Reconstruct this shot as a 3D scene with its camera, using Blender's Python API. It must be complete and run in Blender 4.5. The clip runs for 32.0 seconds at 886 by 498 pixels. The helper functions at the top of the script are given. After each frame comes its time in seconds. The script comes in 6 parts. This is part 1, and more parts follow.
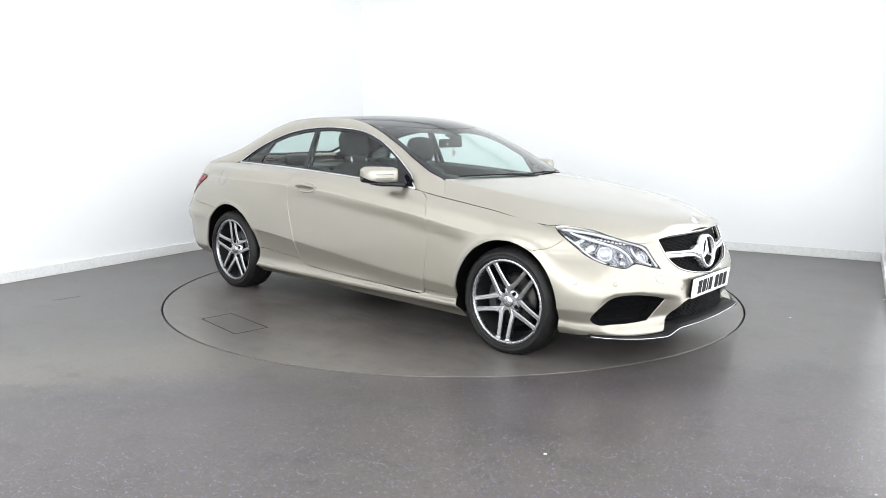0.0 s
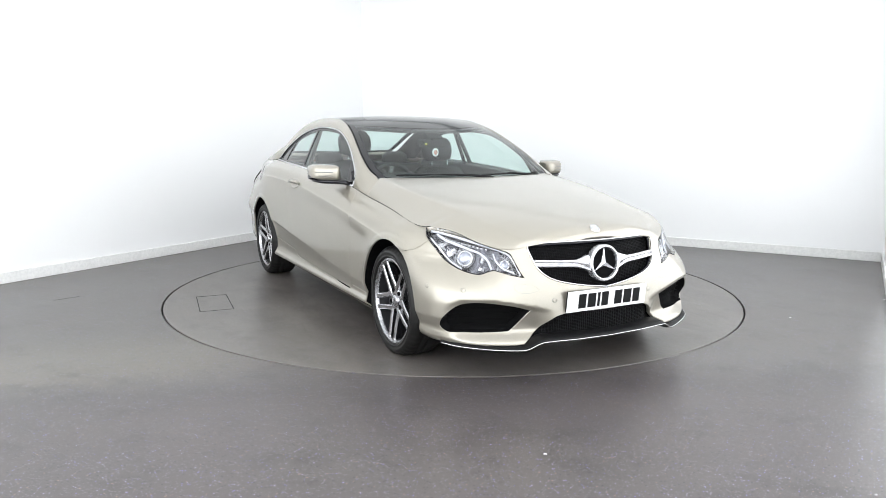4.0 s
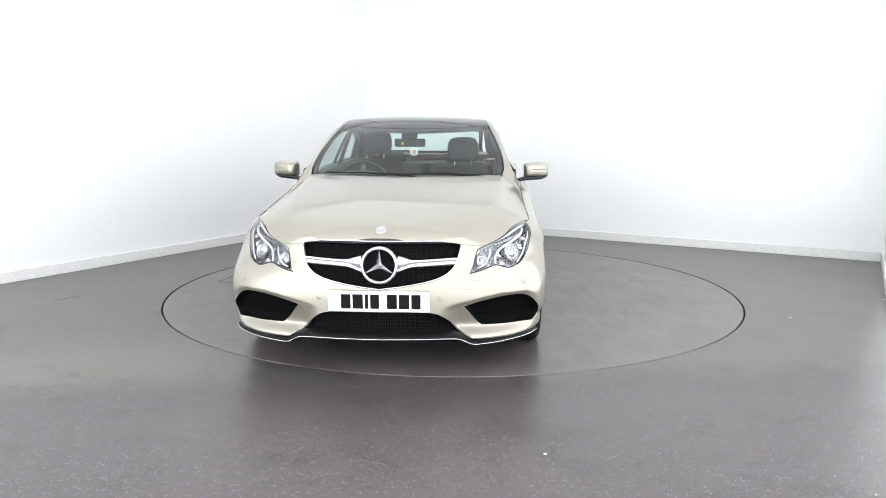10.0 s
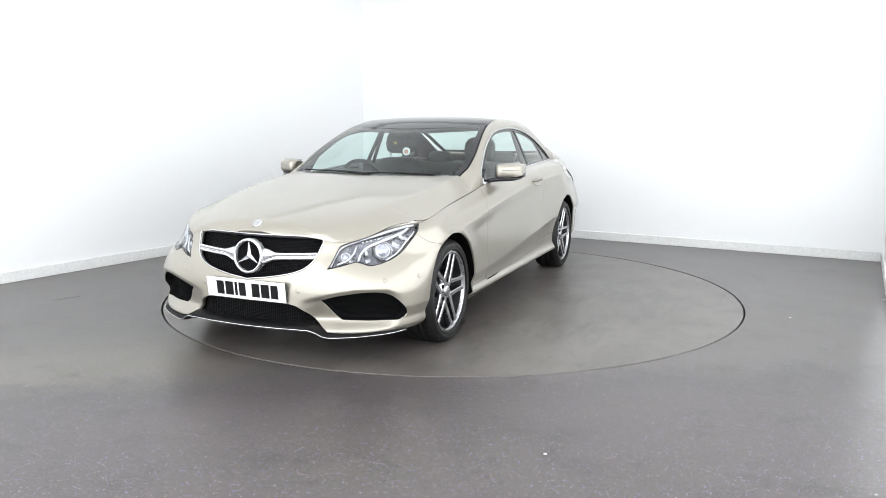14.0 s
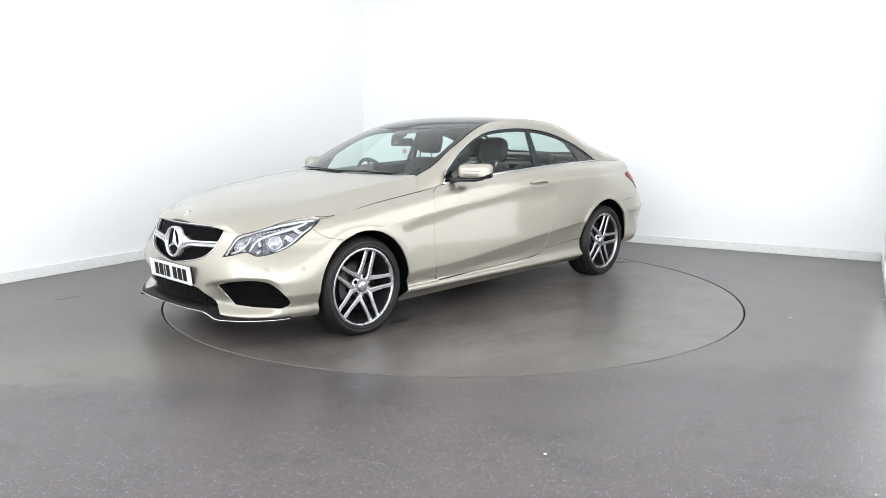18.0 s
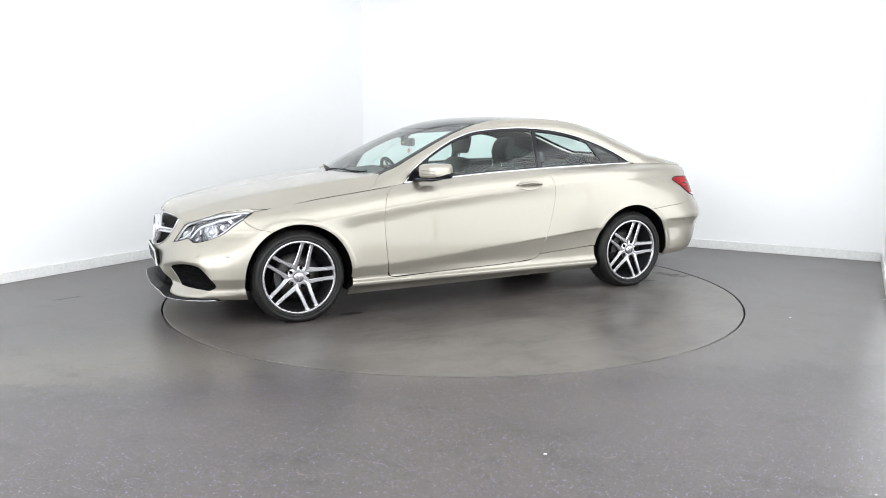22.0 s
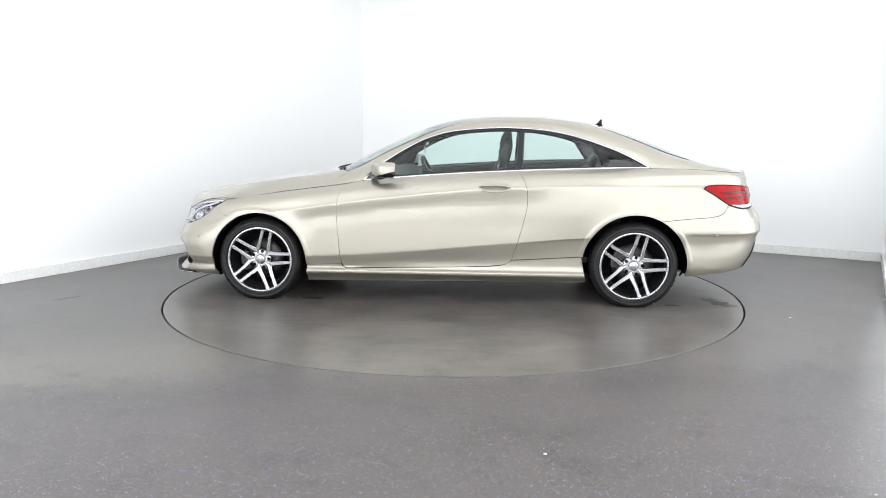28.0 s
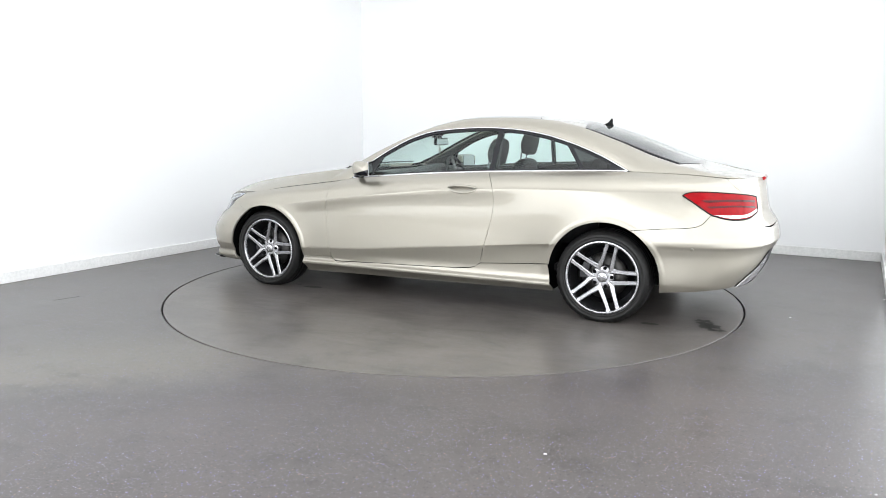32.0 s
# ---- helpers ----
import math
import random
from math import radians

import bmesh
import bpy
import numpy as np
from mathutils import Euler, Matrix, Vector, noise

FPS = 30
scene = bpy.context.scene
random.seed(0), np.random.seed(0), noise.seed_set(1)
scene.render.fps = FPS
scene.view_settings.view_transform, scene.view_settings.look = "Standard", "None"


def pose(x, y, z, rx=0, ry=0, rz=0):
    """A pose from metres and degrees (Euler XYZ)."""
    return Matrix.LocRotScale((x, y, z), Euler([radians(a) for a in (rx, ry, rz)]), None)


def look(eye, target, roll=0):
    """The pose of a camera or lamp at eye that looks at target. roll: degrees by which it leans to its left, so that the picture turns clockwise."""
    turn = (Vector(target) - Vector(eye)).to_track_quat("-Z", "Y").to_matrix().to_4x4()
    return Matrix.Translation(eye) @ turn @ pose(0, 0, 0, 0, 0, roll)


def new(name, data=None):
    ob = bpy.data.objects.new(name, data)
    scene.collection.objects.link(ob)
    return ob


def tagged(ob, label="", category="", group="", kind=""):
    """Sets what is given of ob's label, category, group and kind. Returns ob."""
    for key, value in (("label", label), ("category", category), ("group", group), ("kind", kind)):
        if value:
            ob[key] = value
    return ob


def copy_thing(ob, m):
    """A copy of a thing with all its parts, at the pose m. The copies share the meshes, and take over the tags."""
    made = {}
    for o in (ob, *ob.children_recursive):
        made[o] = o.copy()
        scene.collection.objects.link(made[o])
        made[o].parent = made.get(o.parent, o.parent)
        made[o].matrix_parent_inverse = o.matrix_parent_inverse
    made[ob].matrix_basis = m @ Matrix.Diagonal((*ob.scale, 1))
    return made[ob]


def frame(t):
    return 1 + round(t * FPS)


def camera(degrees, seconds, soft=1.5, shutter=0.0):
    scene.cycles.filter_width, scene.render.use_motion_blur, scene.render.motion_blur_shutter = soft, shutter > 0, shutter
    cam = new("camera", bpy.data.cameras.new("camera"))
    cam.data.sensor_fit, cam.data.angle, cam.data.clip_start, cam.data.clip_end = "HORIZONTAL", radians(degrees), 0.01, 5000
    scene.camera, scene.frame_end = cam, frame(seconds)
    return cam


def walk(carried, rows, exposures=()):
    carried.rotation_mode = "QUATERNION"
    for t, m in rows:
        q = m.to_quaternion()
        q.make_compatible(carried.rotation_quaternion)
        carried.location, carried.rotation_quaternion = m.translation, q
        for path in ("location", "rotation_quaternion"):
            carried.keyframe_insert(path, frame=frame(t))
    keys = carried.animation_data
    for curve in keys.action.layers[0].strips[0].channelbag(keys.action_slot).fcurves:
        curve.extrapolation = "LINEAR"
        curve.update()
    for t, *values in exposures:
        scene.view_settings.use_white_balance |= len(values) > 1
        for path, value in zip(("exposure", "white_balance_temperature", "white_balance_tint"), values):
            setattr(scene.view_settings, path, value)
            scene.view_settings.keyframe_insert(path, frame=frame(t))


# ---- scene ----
cam = camera(61.96, 32.0, soft=0.85)
EYE = Vector((0.0, -5.903, 1.267))
AIM = Vector((math.sin(-0.0126) * math.cos(-0.1592), math.cos(-0.0126) * math.cos(-0.1592), math.sin(-0.1592)))
walk(cam, [(0.0, look(EYE, EYE + AIM, 0.19)), (32.0, look(EYE, EYE + AIM, 0.19))])

# ---- light and exposure ----
scene.view_settings.exposure = 0.72
world = bpy.data.worlds.new("world")
scene.world = world
world.use_nodes = True
world.node_tree.nodes["Background"].inputs["Color"].default_value = (0.9, 0.95, 1.0, 1)
world.node_tree.nodes["Background"].inputs["Strength"].default_value = 0.3
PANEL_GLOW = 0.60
FILL_GLOW = (2.35, 1.7)                    # added fill boxes: behind the camera, along the east wall
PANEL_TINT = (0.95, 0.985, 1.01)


# ---- materials ----
def material(name):
    m = bpy.data.materials.new(name)
    m.use_nodes = True
    t = m.node_tree
    return m, t, t.nodes["Principled BSDF"]


def node(t, kind, links=(), **values):
    n = t.nodes.new(kind)
    for key, value in values.items():
        n.inputs[key.replace("_", " ")].default_value = value
    for key, out in links:
        t.links.new(out, n.inputs[key])
    return n


def grain(t, scale, detail=3.0, kind="ShaderNodeTexNoise", rough=0.55, space="Object"):
    c = t.nodes.new("ShaderNodeTexCoord")
    n = t.nodes.new(kind)
    n.inputs["Scale"].default_value = scale
    if kind == "ShaderNodeTexNoise":
        n.inputs["Detail"].default_value, n.inputs["Roughness"].default_value = detail, rough
    t.links.new(c.outputs[space], n.inputs["Vector"])
    return n


def ramp(t, fac, stops):
    n = t.nodes.new("ShaderNodeValToRGB")
    el = n.color_ramp.elements
    while len(el) < len(stops):
        el.new(0.5)
    for e, (p, c) in zip(el, stops):
        e.position, e.color = p, (*c, 1) if len(c) == 3 else c
    t.links.new(fac, n.inputs["Fac"])
    return n


def bump(t, height, strength, distance, bsdf):
    n = node(t, "ShaderNodeBump", [("Height", height)], Strength=strength, Distance=distance)
    t.links.new(n.outputs["Normal"], bsdf.inputs["Normal"])
    return n


def plain(name, color, rough=0.5, metal=0.0, coat=0.0, vary=0.06, scale=40.0, relief=0.0, ior=1.45):
    """A surface of one colour with slight mottling and uneven gloss."""
    m, t, b = material(name)
    n = grain(t, scale)
    lo = [max(0.0, c * (1 - vary)) for c in color]
    hi = [min(1.0, c * (1 + vary)) for c in color]
    r = ramp(t, n.outputs["Fac"], [(0.3, lo), (0.7, hi)])
    t.links.new(r.outputs["Color"], b.inputs["Base Color"])
    g = ramp(t, n.outputs["Fac"], [(0.25, (rough * 0.9,) * 3), (0.75, (min(1, rough * 1.12),) * 3)])
    t.links.new(g.outputs["Color"], b.inputs["Roughness"])
    b.inputs["Metallic"].default_value = metal
    b.inputs["Coat Weight"].default_value = coat
    b.inputs["Coat Roughness"].default_value = 0.03
    b.inputs["IOR"].default_value = ior
    if relief:
        bump(t, n.outputs["Fac"], 0.5, relief, b)
    return m


def paint_material():
    m, t, b = material("champagne_paint")
    flake = grain(t, 900.0, 1.0)
    soft = grain(t, 3.0, 2.0)
    c1 = ramp(t, flake.outputs["Fac"], [(0.3, (0.295, 0.272, 0.226)), (0.7, (0.398, 0.372, 0.320))])
    t.links.new(c1.outputs["Color"], b.inputs["Base Color"])
    r1 = ramp(t, soft.outputs["Fac"], [(0.3, (0.36,) * 3), (0.7, (0.40,) * 3)])
    t.links.new(r1.outputs["Color"], b.inputs["Roughness"])
    b.inputs["Metallic"].default_value = 0.72
    b.inputs["Coat Weight"].default_value = 1.0
    b.inputs["Coat Roughness"].default_value = 0.055
    return m


def glass_material(name, tint, rough=0.0, gloss=0.045, clear=1.0):
    """A thin pane: mostly clear, tinted, with a reflecting face."""
    m = bpy.data.materials.new(name)
    m.use_nodes = True
    t = m.node_tree
    t.nodes.remove(t.nodes["Principled BSDF"])
    tr = node(t, "ShaderNodeBsdfTransparent", Color=(*[c * clear for c in tint], 1))
    gl = node(t, "ShaderNodeBsdfGlossy", Roughness=rough, Color=(1, 1, 1, 1))
    lw = node(t, "ShaderNodeLayerWeight", Blend=0.5)
    pw = t.nodes.new("ShaderNodeMath")
    pw.operation = "POWER"
    pw.inputs[1].default_value = 5.0
    t.links.new(lw.outputs["Facing"], pw.inputs[0])
    ma = t.nodes.new("ShaderNodeMath")
    ma.operation = "MULTIPLY_ADD"
    ma.inputs[1].default_value, ma.inputs[2].default_value = 0.92, gloss
    t.links.new(pw.outputs["Value"], ma.inputs[0])
    mix = t.nodes.new("ShaderNodeMixShader")
    t.links.new(ma.outputs["Value"], mix.inputs["Fac"])
    t.links.new(tr.outputs["BSDF"], mix.inputs[1])
    t.links.new(gl.outputs["BSDF"], mix.inputs[2])
    t.links.new(mix.outputs["Shader"], t.nodes["Material Output"].inputs["Surface"])
    return m


def glow_material(name, color, strength):
    m, t, b = material(name)
    b.inputs["Base Color"].default_value = (0.5, 0.5, 0.5, 1)
    b.inputs["Emission Color"].default_value = (*color, 1)
    b.inputs["Emission Strength"].default_value = strength
    return m


def wall_material():
    m, t, b = material("white_wall_paint")
    n, f = grain(t, 0.5, 2.0), grain(t, 60.0, 3.0)
    r = ramp(t, n.outputs["Fac"], [(0.3, (0.90, 0.905, 0.91)), (0.7, (0.925, 0.925, 0.925))])
    t.links.new(r.outputs["Color"], b.inputs["Base Color"])
    b.inputs["Roughness"].default_value = 0.6
    bump(t, f.outputs["Fac"], 0.15, 0.002, b)
    return m


def floor_material(name, table=False):
    """Grey resin floor with pale flecks, scuffs, worn and dusty patches."""
    m, t, b = material(name)
    c = t.nodes.new("ShaderNodeTexCoord")
    pos = t.nodes.new("ShaderNodeNewGeometry")
    link = t.links.new

    def mixed(kind, fac, a, bb):
        n = t.nodes.new("ShaderNodeMix")
        n.data_type, n.blend_type = "RGBA", kind
        for key, v in (("Factor", fac), ("A", a), ("B", bb)):
            if isinstance(v, bpy.types.NodeSocket):
                link(v, n.inputs[key] if key == "Factor" else n.inputs[6 if key == "A" else 7])
            elif key == "Factor":
                n.inputs[0].default_value = v
            else:
                n.inputs[6 if key == "A" else 7].default_value = (*v, 1)
        return n.outputs[2]

    big = grain(t, 0.7, 5.0, rough=0.62)
    mid = grain(t, 4.0, 6.0, rough=0.7)
    fine = grain(t, 220.0, 2.0)

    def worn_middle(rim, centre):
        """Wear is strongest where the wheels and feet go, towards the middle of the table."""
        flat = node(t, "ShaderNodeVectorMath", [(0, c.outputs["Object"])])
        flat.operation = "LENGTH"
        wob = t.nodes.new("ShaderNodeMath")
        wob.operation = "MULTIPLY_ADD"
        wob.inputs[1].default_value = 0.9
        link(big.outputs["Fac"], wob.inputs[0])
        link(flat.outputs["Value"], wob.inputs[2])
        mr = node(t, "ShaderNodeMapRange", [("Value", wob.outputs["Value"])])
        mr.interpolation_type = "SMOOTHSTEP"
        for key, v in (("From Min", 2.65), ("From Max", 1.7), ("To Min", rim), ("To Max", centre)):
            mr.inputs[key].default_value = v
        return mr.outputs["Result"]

    if table:
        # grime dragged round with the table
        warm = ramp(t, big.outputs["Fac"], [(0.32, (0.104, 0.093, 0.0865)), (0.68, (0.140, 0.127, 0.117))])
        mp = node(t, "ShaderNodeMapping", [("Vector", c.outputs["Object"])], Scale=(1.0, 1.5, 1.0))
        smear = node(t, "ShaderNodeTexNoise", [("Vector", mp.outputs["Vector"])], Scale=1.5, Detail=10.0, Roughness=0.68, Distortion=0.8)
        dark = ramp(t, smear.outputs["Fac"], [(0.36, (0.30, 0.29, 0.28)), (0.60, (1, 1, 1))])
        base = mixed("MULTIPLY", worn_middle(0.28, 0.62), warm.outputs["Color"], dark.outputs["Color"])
        wipe = node(t, "ShaderNodeMapping", [("Vector", c.outputs["Object"])], Scale=(0.8, 2.6, 1.0))
        streak = node(t, "ShaderNodeTexNoise", [("Vector", wipe.outputs["Vector"])], Scale=2.2, Detail=12.0, Roughness=0.72, Distortion=1.4)
        worn = ramp(t, streak.outputs["Fac"], [(0.38, (0.30, 0.28, 0.26)), (0.45, (0.80, 0.79, 0.77)), (0.54, (1.05, 1.05, 1.05)), (0.64, (1.30, 1.27, 1.23))])
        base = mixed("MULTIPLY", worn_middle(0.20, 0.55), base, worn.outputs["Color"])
    else:
        cool = ramp(t, big.outputs["Fac"], [(0.32, (0.0735, 0.0665, 0.0645)), (0.68, (0.097, 0.0865, 0.0825))])
        # a dusty, paler track across the floor beside the table
        sep = node(t, "ShaderNodeSeparateXYZ", [("Vector", pos.outputs["Position"])])

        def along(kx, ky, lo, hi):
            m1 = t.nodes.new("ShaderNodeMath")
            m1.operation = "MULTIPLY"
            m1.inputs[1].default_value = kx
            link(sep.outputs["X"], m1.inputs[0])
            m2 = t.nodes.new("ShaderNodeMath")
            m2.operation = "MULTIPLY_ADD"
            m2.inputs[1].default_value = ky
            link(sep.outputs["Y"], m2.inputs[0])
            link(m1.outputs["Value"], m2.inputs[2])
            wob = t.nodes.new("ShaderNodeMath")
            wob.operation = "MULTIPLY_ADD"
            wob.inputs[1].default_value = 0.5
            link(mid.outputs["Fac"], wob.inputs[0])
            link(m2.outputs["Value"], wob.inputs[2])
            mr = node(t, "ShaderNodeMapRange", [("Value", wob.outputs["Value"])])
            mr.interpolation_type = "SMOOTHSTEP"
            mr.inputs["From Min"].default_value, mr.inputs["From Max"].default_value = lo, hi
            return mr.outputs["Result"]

        edge_a, edge_b, reach = along(-0.32, 0.95, -1.60, -1.22), along(-0.32, 0.95, -0.35, -0.95), along(0.95, 0.32, -1.1, -1.75)
        k1 = t.nodes.new("ShaderNodeMath")
        k1.operation = "MULTIPLY"
        link(edge_a, k1.inputs[0])
        link(edge_b, k1.inputs[1])
        k2 = t.nodes.new("ShaderNodeMath")
        k2.operation = "MULTIPLY"
        link(k1.outputs["Value"], k2.inputs[0])
        link(reach, k2.inputs[1])
        base = mixed("MIX", k2.outputs["Value"], cool.outputs["Color"], (0.112, 0.101, 0.087))
        # a darker band across the floor in front of the table
        front_band = ramp(t, along(-0.10, 0.99, -1.7, -2.5), [(0.0, (1, 1, 1)), (0.5, (0.72, 0.70, 0.72)), (1.0, (0.86, 0.84, 0.85))])
        base = mixed("MULTIPLY", 1.0, base, front_band.outputs["Color"])
    var = ramp(t, mid.outputs["Fac"], [(0.30, (0.58, 0.57, 0.56)), (0.47, (1, 1, 1)), (0.70, (1.10, 1.08, 1.05))])
    base = mixed("MULTIPLY", 0.8, base, var.outputs["Color"])
    # chips in the resin: pale, tinted and dark
    for scale, share, tone, size in ((120.0, 0.73, (0.150, 0.143, 0.158), 0.40), (80.0, 0.80, (0.030, 0.027, 0.032), 0.36), (70.0, 0.87, (0.33, 0.31, 0.46), 0.24), (95.0, 0.90, (0.16, 0.15, 0.40), 0.30), (90.0, 0.94, (0.34, 0.22, 0.17), 0.28)):
        vor = t.nodes.new("ShaderNodeTexVoronoi")
        vor.inputs["Scale"].default_value = scale
        link(c.outputs["Object"], vor.inputs["Vector"])
        near = ramp(t, vor.outputs["Distance"], [(size * 0.7, (1, 1, 1)), (size, (0, 0, 0))])
        pick = t.nodes.new("ShaderNodeSeparateColor")
        link(vor.outputs["Color"], pick.inputs["Color"])
        some = ramp(t, pick.outputs["Red"], [(share, (0, 0, 0)), (share + 0.03, (1, 1, 1))])
        spot = t.nodes.new("ShaderNodeMath")
        spot.operation = "MULTIPLY"
        link(near.outputs["Color"], spot.inputs[0])
        link(some.outputs["Color"], spot.inputs[1])
        if table:
            weak = t.nodes.new("ShaderNodeMath")
            weak.operation = "MULTIPLY"
            weak.inputs[1].default_value = 0.5
            link(spot.outputs["Value"], weak.inputs[0])
            spot = weak
        base = mixed("MIX", spot.outputs["Value"], base, tone)
    link(base, b.inputs["Base Color"])
    gloss = (0.27, 0.35) if table else (0.29, 0.37)
    rough = ramp(t, big.outputs["Fac"], [(0.3, (gloss[0],) * 3), (0.7, (gloss[1],) * 3)])
    link(rough.outputs["Color"], b.inputs["Roughness"])
    bump(t, fine.outputs["Fac"], 0.3, 0.0012, b)
    return m


PAINT = paint_material()
WALL = wall_material()
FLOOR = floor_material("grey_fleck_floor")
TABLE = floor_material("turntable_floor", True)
SKIRT = plain("skirting_paint", (0.80, 0.80, 0.79), 0.4)
VOID = plain("matt_black", (0.0035, 0.0035, 0.0038), 0.8, ior=1.15)
BLACK = plain("black_plastic", (0.005, 0.005, 0.0055), 0.5, relief=0.0005, scale=200, ior=1.28)
GLOSSY_BLACK = plain("gloss_black", (0.006, 0.006, 0.009), 0.08)
RUBBER = plain("tyre_rubber", (0.0085, 0.0082, 0.0080), 0.5, vary=0.4, scale=14, relief=0.0008, ior=1.36)
CHROME = plain("chrome", (0.55, 0.55, 0.56), 0.08, metal=1.0, vary=0.02)
ALLOY = plain("machined_alloy", (0.46, 0.46, 0.475), 0.25, metal=1.0, vary=0.04, scale=120)
RIM_ALLOY = plain("rim_alloy", (0.42, 0.42, 0.435), 0.27, metal=1.0, vary=0.05, scale=120)
DARK_ALLOY = plain("dark_alloy", (0.05, 0.05, 0.053), 0.35, metal=0.7)
STEEL = plain("brake_steel", (0.06, 0.058, 0.056), 0.45, metal=1.0, vary=0.2)
GLASS = glass_material("tinted_glass", (0.84, 0.95, 0.925))
LENS = glass_material("clear_lens", (0.98, 0.985, 1.0), gloss=0.05)
DARK_GLASS = glass_material("smoked_glass", (0.09, 0.10, 0.10), gloss=0.045)
SILVER = plain("silver_paint", (0.58, 0.58, 0.60), 0.24, metal=0.75, vary=0.05)
ROOF_GLASS = plain("black_roof_glass", (0.010, 0.012, 0.013), 0.03, ior=1.5)
CABIN = plain("black_leather", (0.009, 0.009, 0.010), 0.5, vary=0.2, scale=60, relief=0.0002)
WHITE = plain("white_plate", (0.68, 0.68, 0.68), 0.35, vary=0.02)
RED = plain("red_lens", (0.24, 0.003, 0.006), 0.10, vary=0.15, scale=25, ior=1.22)
DARK_RED = plain("dark_red_lens", (0.05, 0.002, 0.004), 0.15, vary=0.15, scale=25, ior=1.36)
GREY = plain("grey_plastic", (0.18, 0.18, 0.18), 0.5)


# ---- mesh helpers ----
def mesh_object(name, bm, mat, parent=None, label=""):
    me = bpy.data.meshes.new(name)
    bm.to_mesh(me)
    bm.free()
    ob = new(name, me)
    me.materials.append(mat)
    if parent:
        ob.parent = parent
    if label:
        tagged(ob, label)
    return ob


part = mesh_object


def box(bm, size, m=None, bevel=0.0):
    r = bmesh.ops.create_cube(bm, size=1.0, matrix=(m or Matrix()) @ Matrix.Diagonal((*size, 1)))
    if bevel:
        es = list({e for v in r["verts"] for e in v.link_edges})
        bmesh.ops.bevel(bm, geom=es, offset=bevel, segments=2, affect="EDGES", profile=0.6)
    return bm


def smooth(bm, on=True):
    for f in bm.faces:
        f.smooth = on
    return bm


def lathe(bm, profile, axis_m=None, n=48):
    """Turn a profile of (radius, height) about the local z axis."""
    m = axis_m or Matrix()
    rings = []
    for r, h in profile:
        rings.append([bm.verts.new(m @ Vector((r * math.cos(k * math.tau / n), r * math.sin(k * math.tau / n), h))) for k in range(n)])
    for a, b in zip(rings, rings[1:]):
        for k in range(n):
            f = bm.faces.new((a[k], a[(k + 1) % n], b[(k + 1) % n], b[k]))
            f.smooth = True
    return bm


def tube(bm, pts, radius, n=8, flat=1.0, close=True):
    """A round bar along points."""
    pts = [Vector(p) for p in pts]
    rings = []
    for i, p in enumerate(pts):
        d = (pts[min(i + 1, len(pts) - 1)] - pts[max(i - 1, 0)]).normalized()
        u = d.cross(Vector((0, 0, 1)))
        u = u.normalized() if u.length > 1e-4 else Vector((1, 0, 0))
        v = d.cross(u)
        r = float(np.interp(i / max(1, len(pts) - 1) * (len(radius) - 1), range(len(radius)), radius)) if isinstance(radius, (list, tuple)) else radius
        rings.append([bm.verts.new(p + u * (r * math.cos(k * math.tau / n)) + v * (r * flat * math.sin(k * math.tau / n))) for k in range(n)])
    for a, b in zip(rings, rings[1:]):
        for k in range(n):
            f = bm.faces.new((a[k], a[(k + 1) % n], b[(k + 1) % n], b[k]))
            f.smooth = True
    if close:
        bm.faces.new(rings[0][::-1])
        bm.faces.new(rings[-1])
    return bm


def loft(bm, rings, caps=True):
    vs = [[bm.verts.new(p) for p in r] for r in rings]
    n = len(vs[0])
    for a, b in zip(vs, vs[1:]):
        for i in range(n):
            bm.faces.new((a[i], a[(i + 1) % n], b[(i + 1) % n], b[i])).smooth = True
    if caps:
        bm.faces.new(vs[0][::-1])
        bm.faces.new(vs[-1])
    bmesh.ops.recalc_face_normals(bm, faces=bm.faces)
    return bm


# ---- the room: a white photo booth, turned against the view ----
TURN = -29.5
ROOM = pose(0, 0, 0, 0, 0, TURN)
X0, X1, Y0, Y1, HIGH, THICK = -3.27, 3.25, -5.75, 3.25, 3.3, 0.15
EAST = pose(3.046, 3.25, 0, 0, 0, 0.95)       # the east wall stands slightly out of square
RING = 2.2235


def room_part(name, size, centre, mat, label, category, bevel=0.0, turned=Matrix()):
    bm = bmesh.new()
    box(bm, size, pose(*centre), bevel)
    ob = mesh_object(name, bm, mat)
    ob.matrix_basis = ROOM @ turned
    return tagged(ob, label, category, kind="structure")


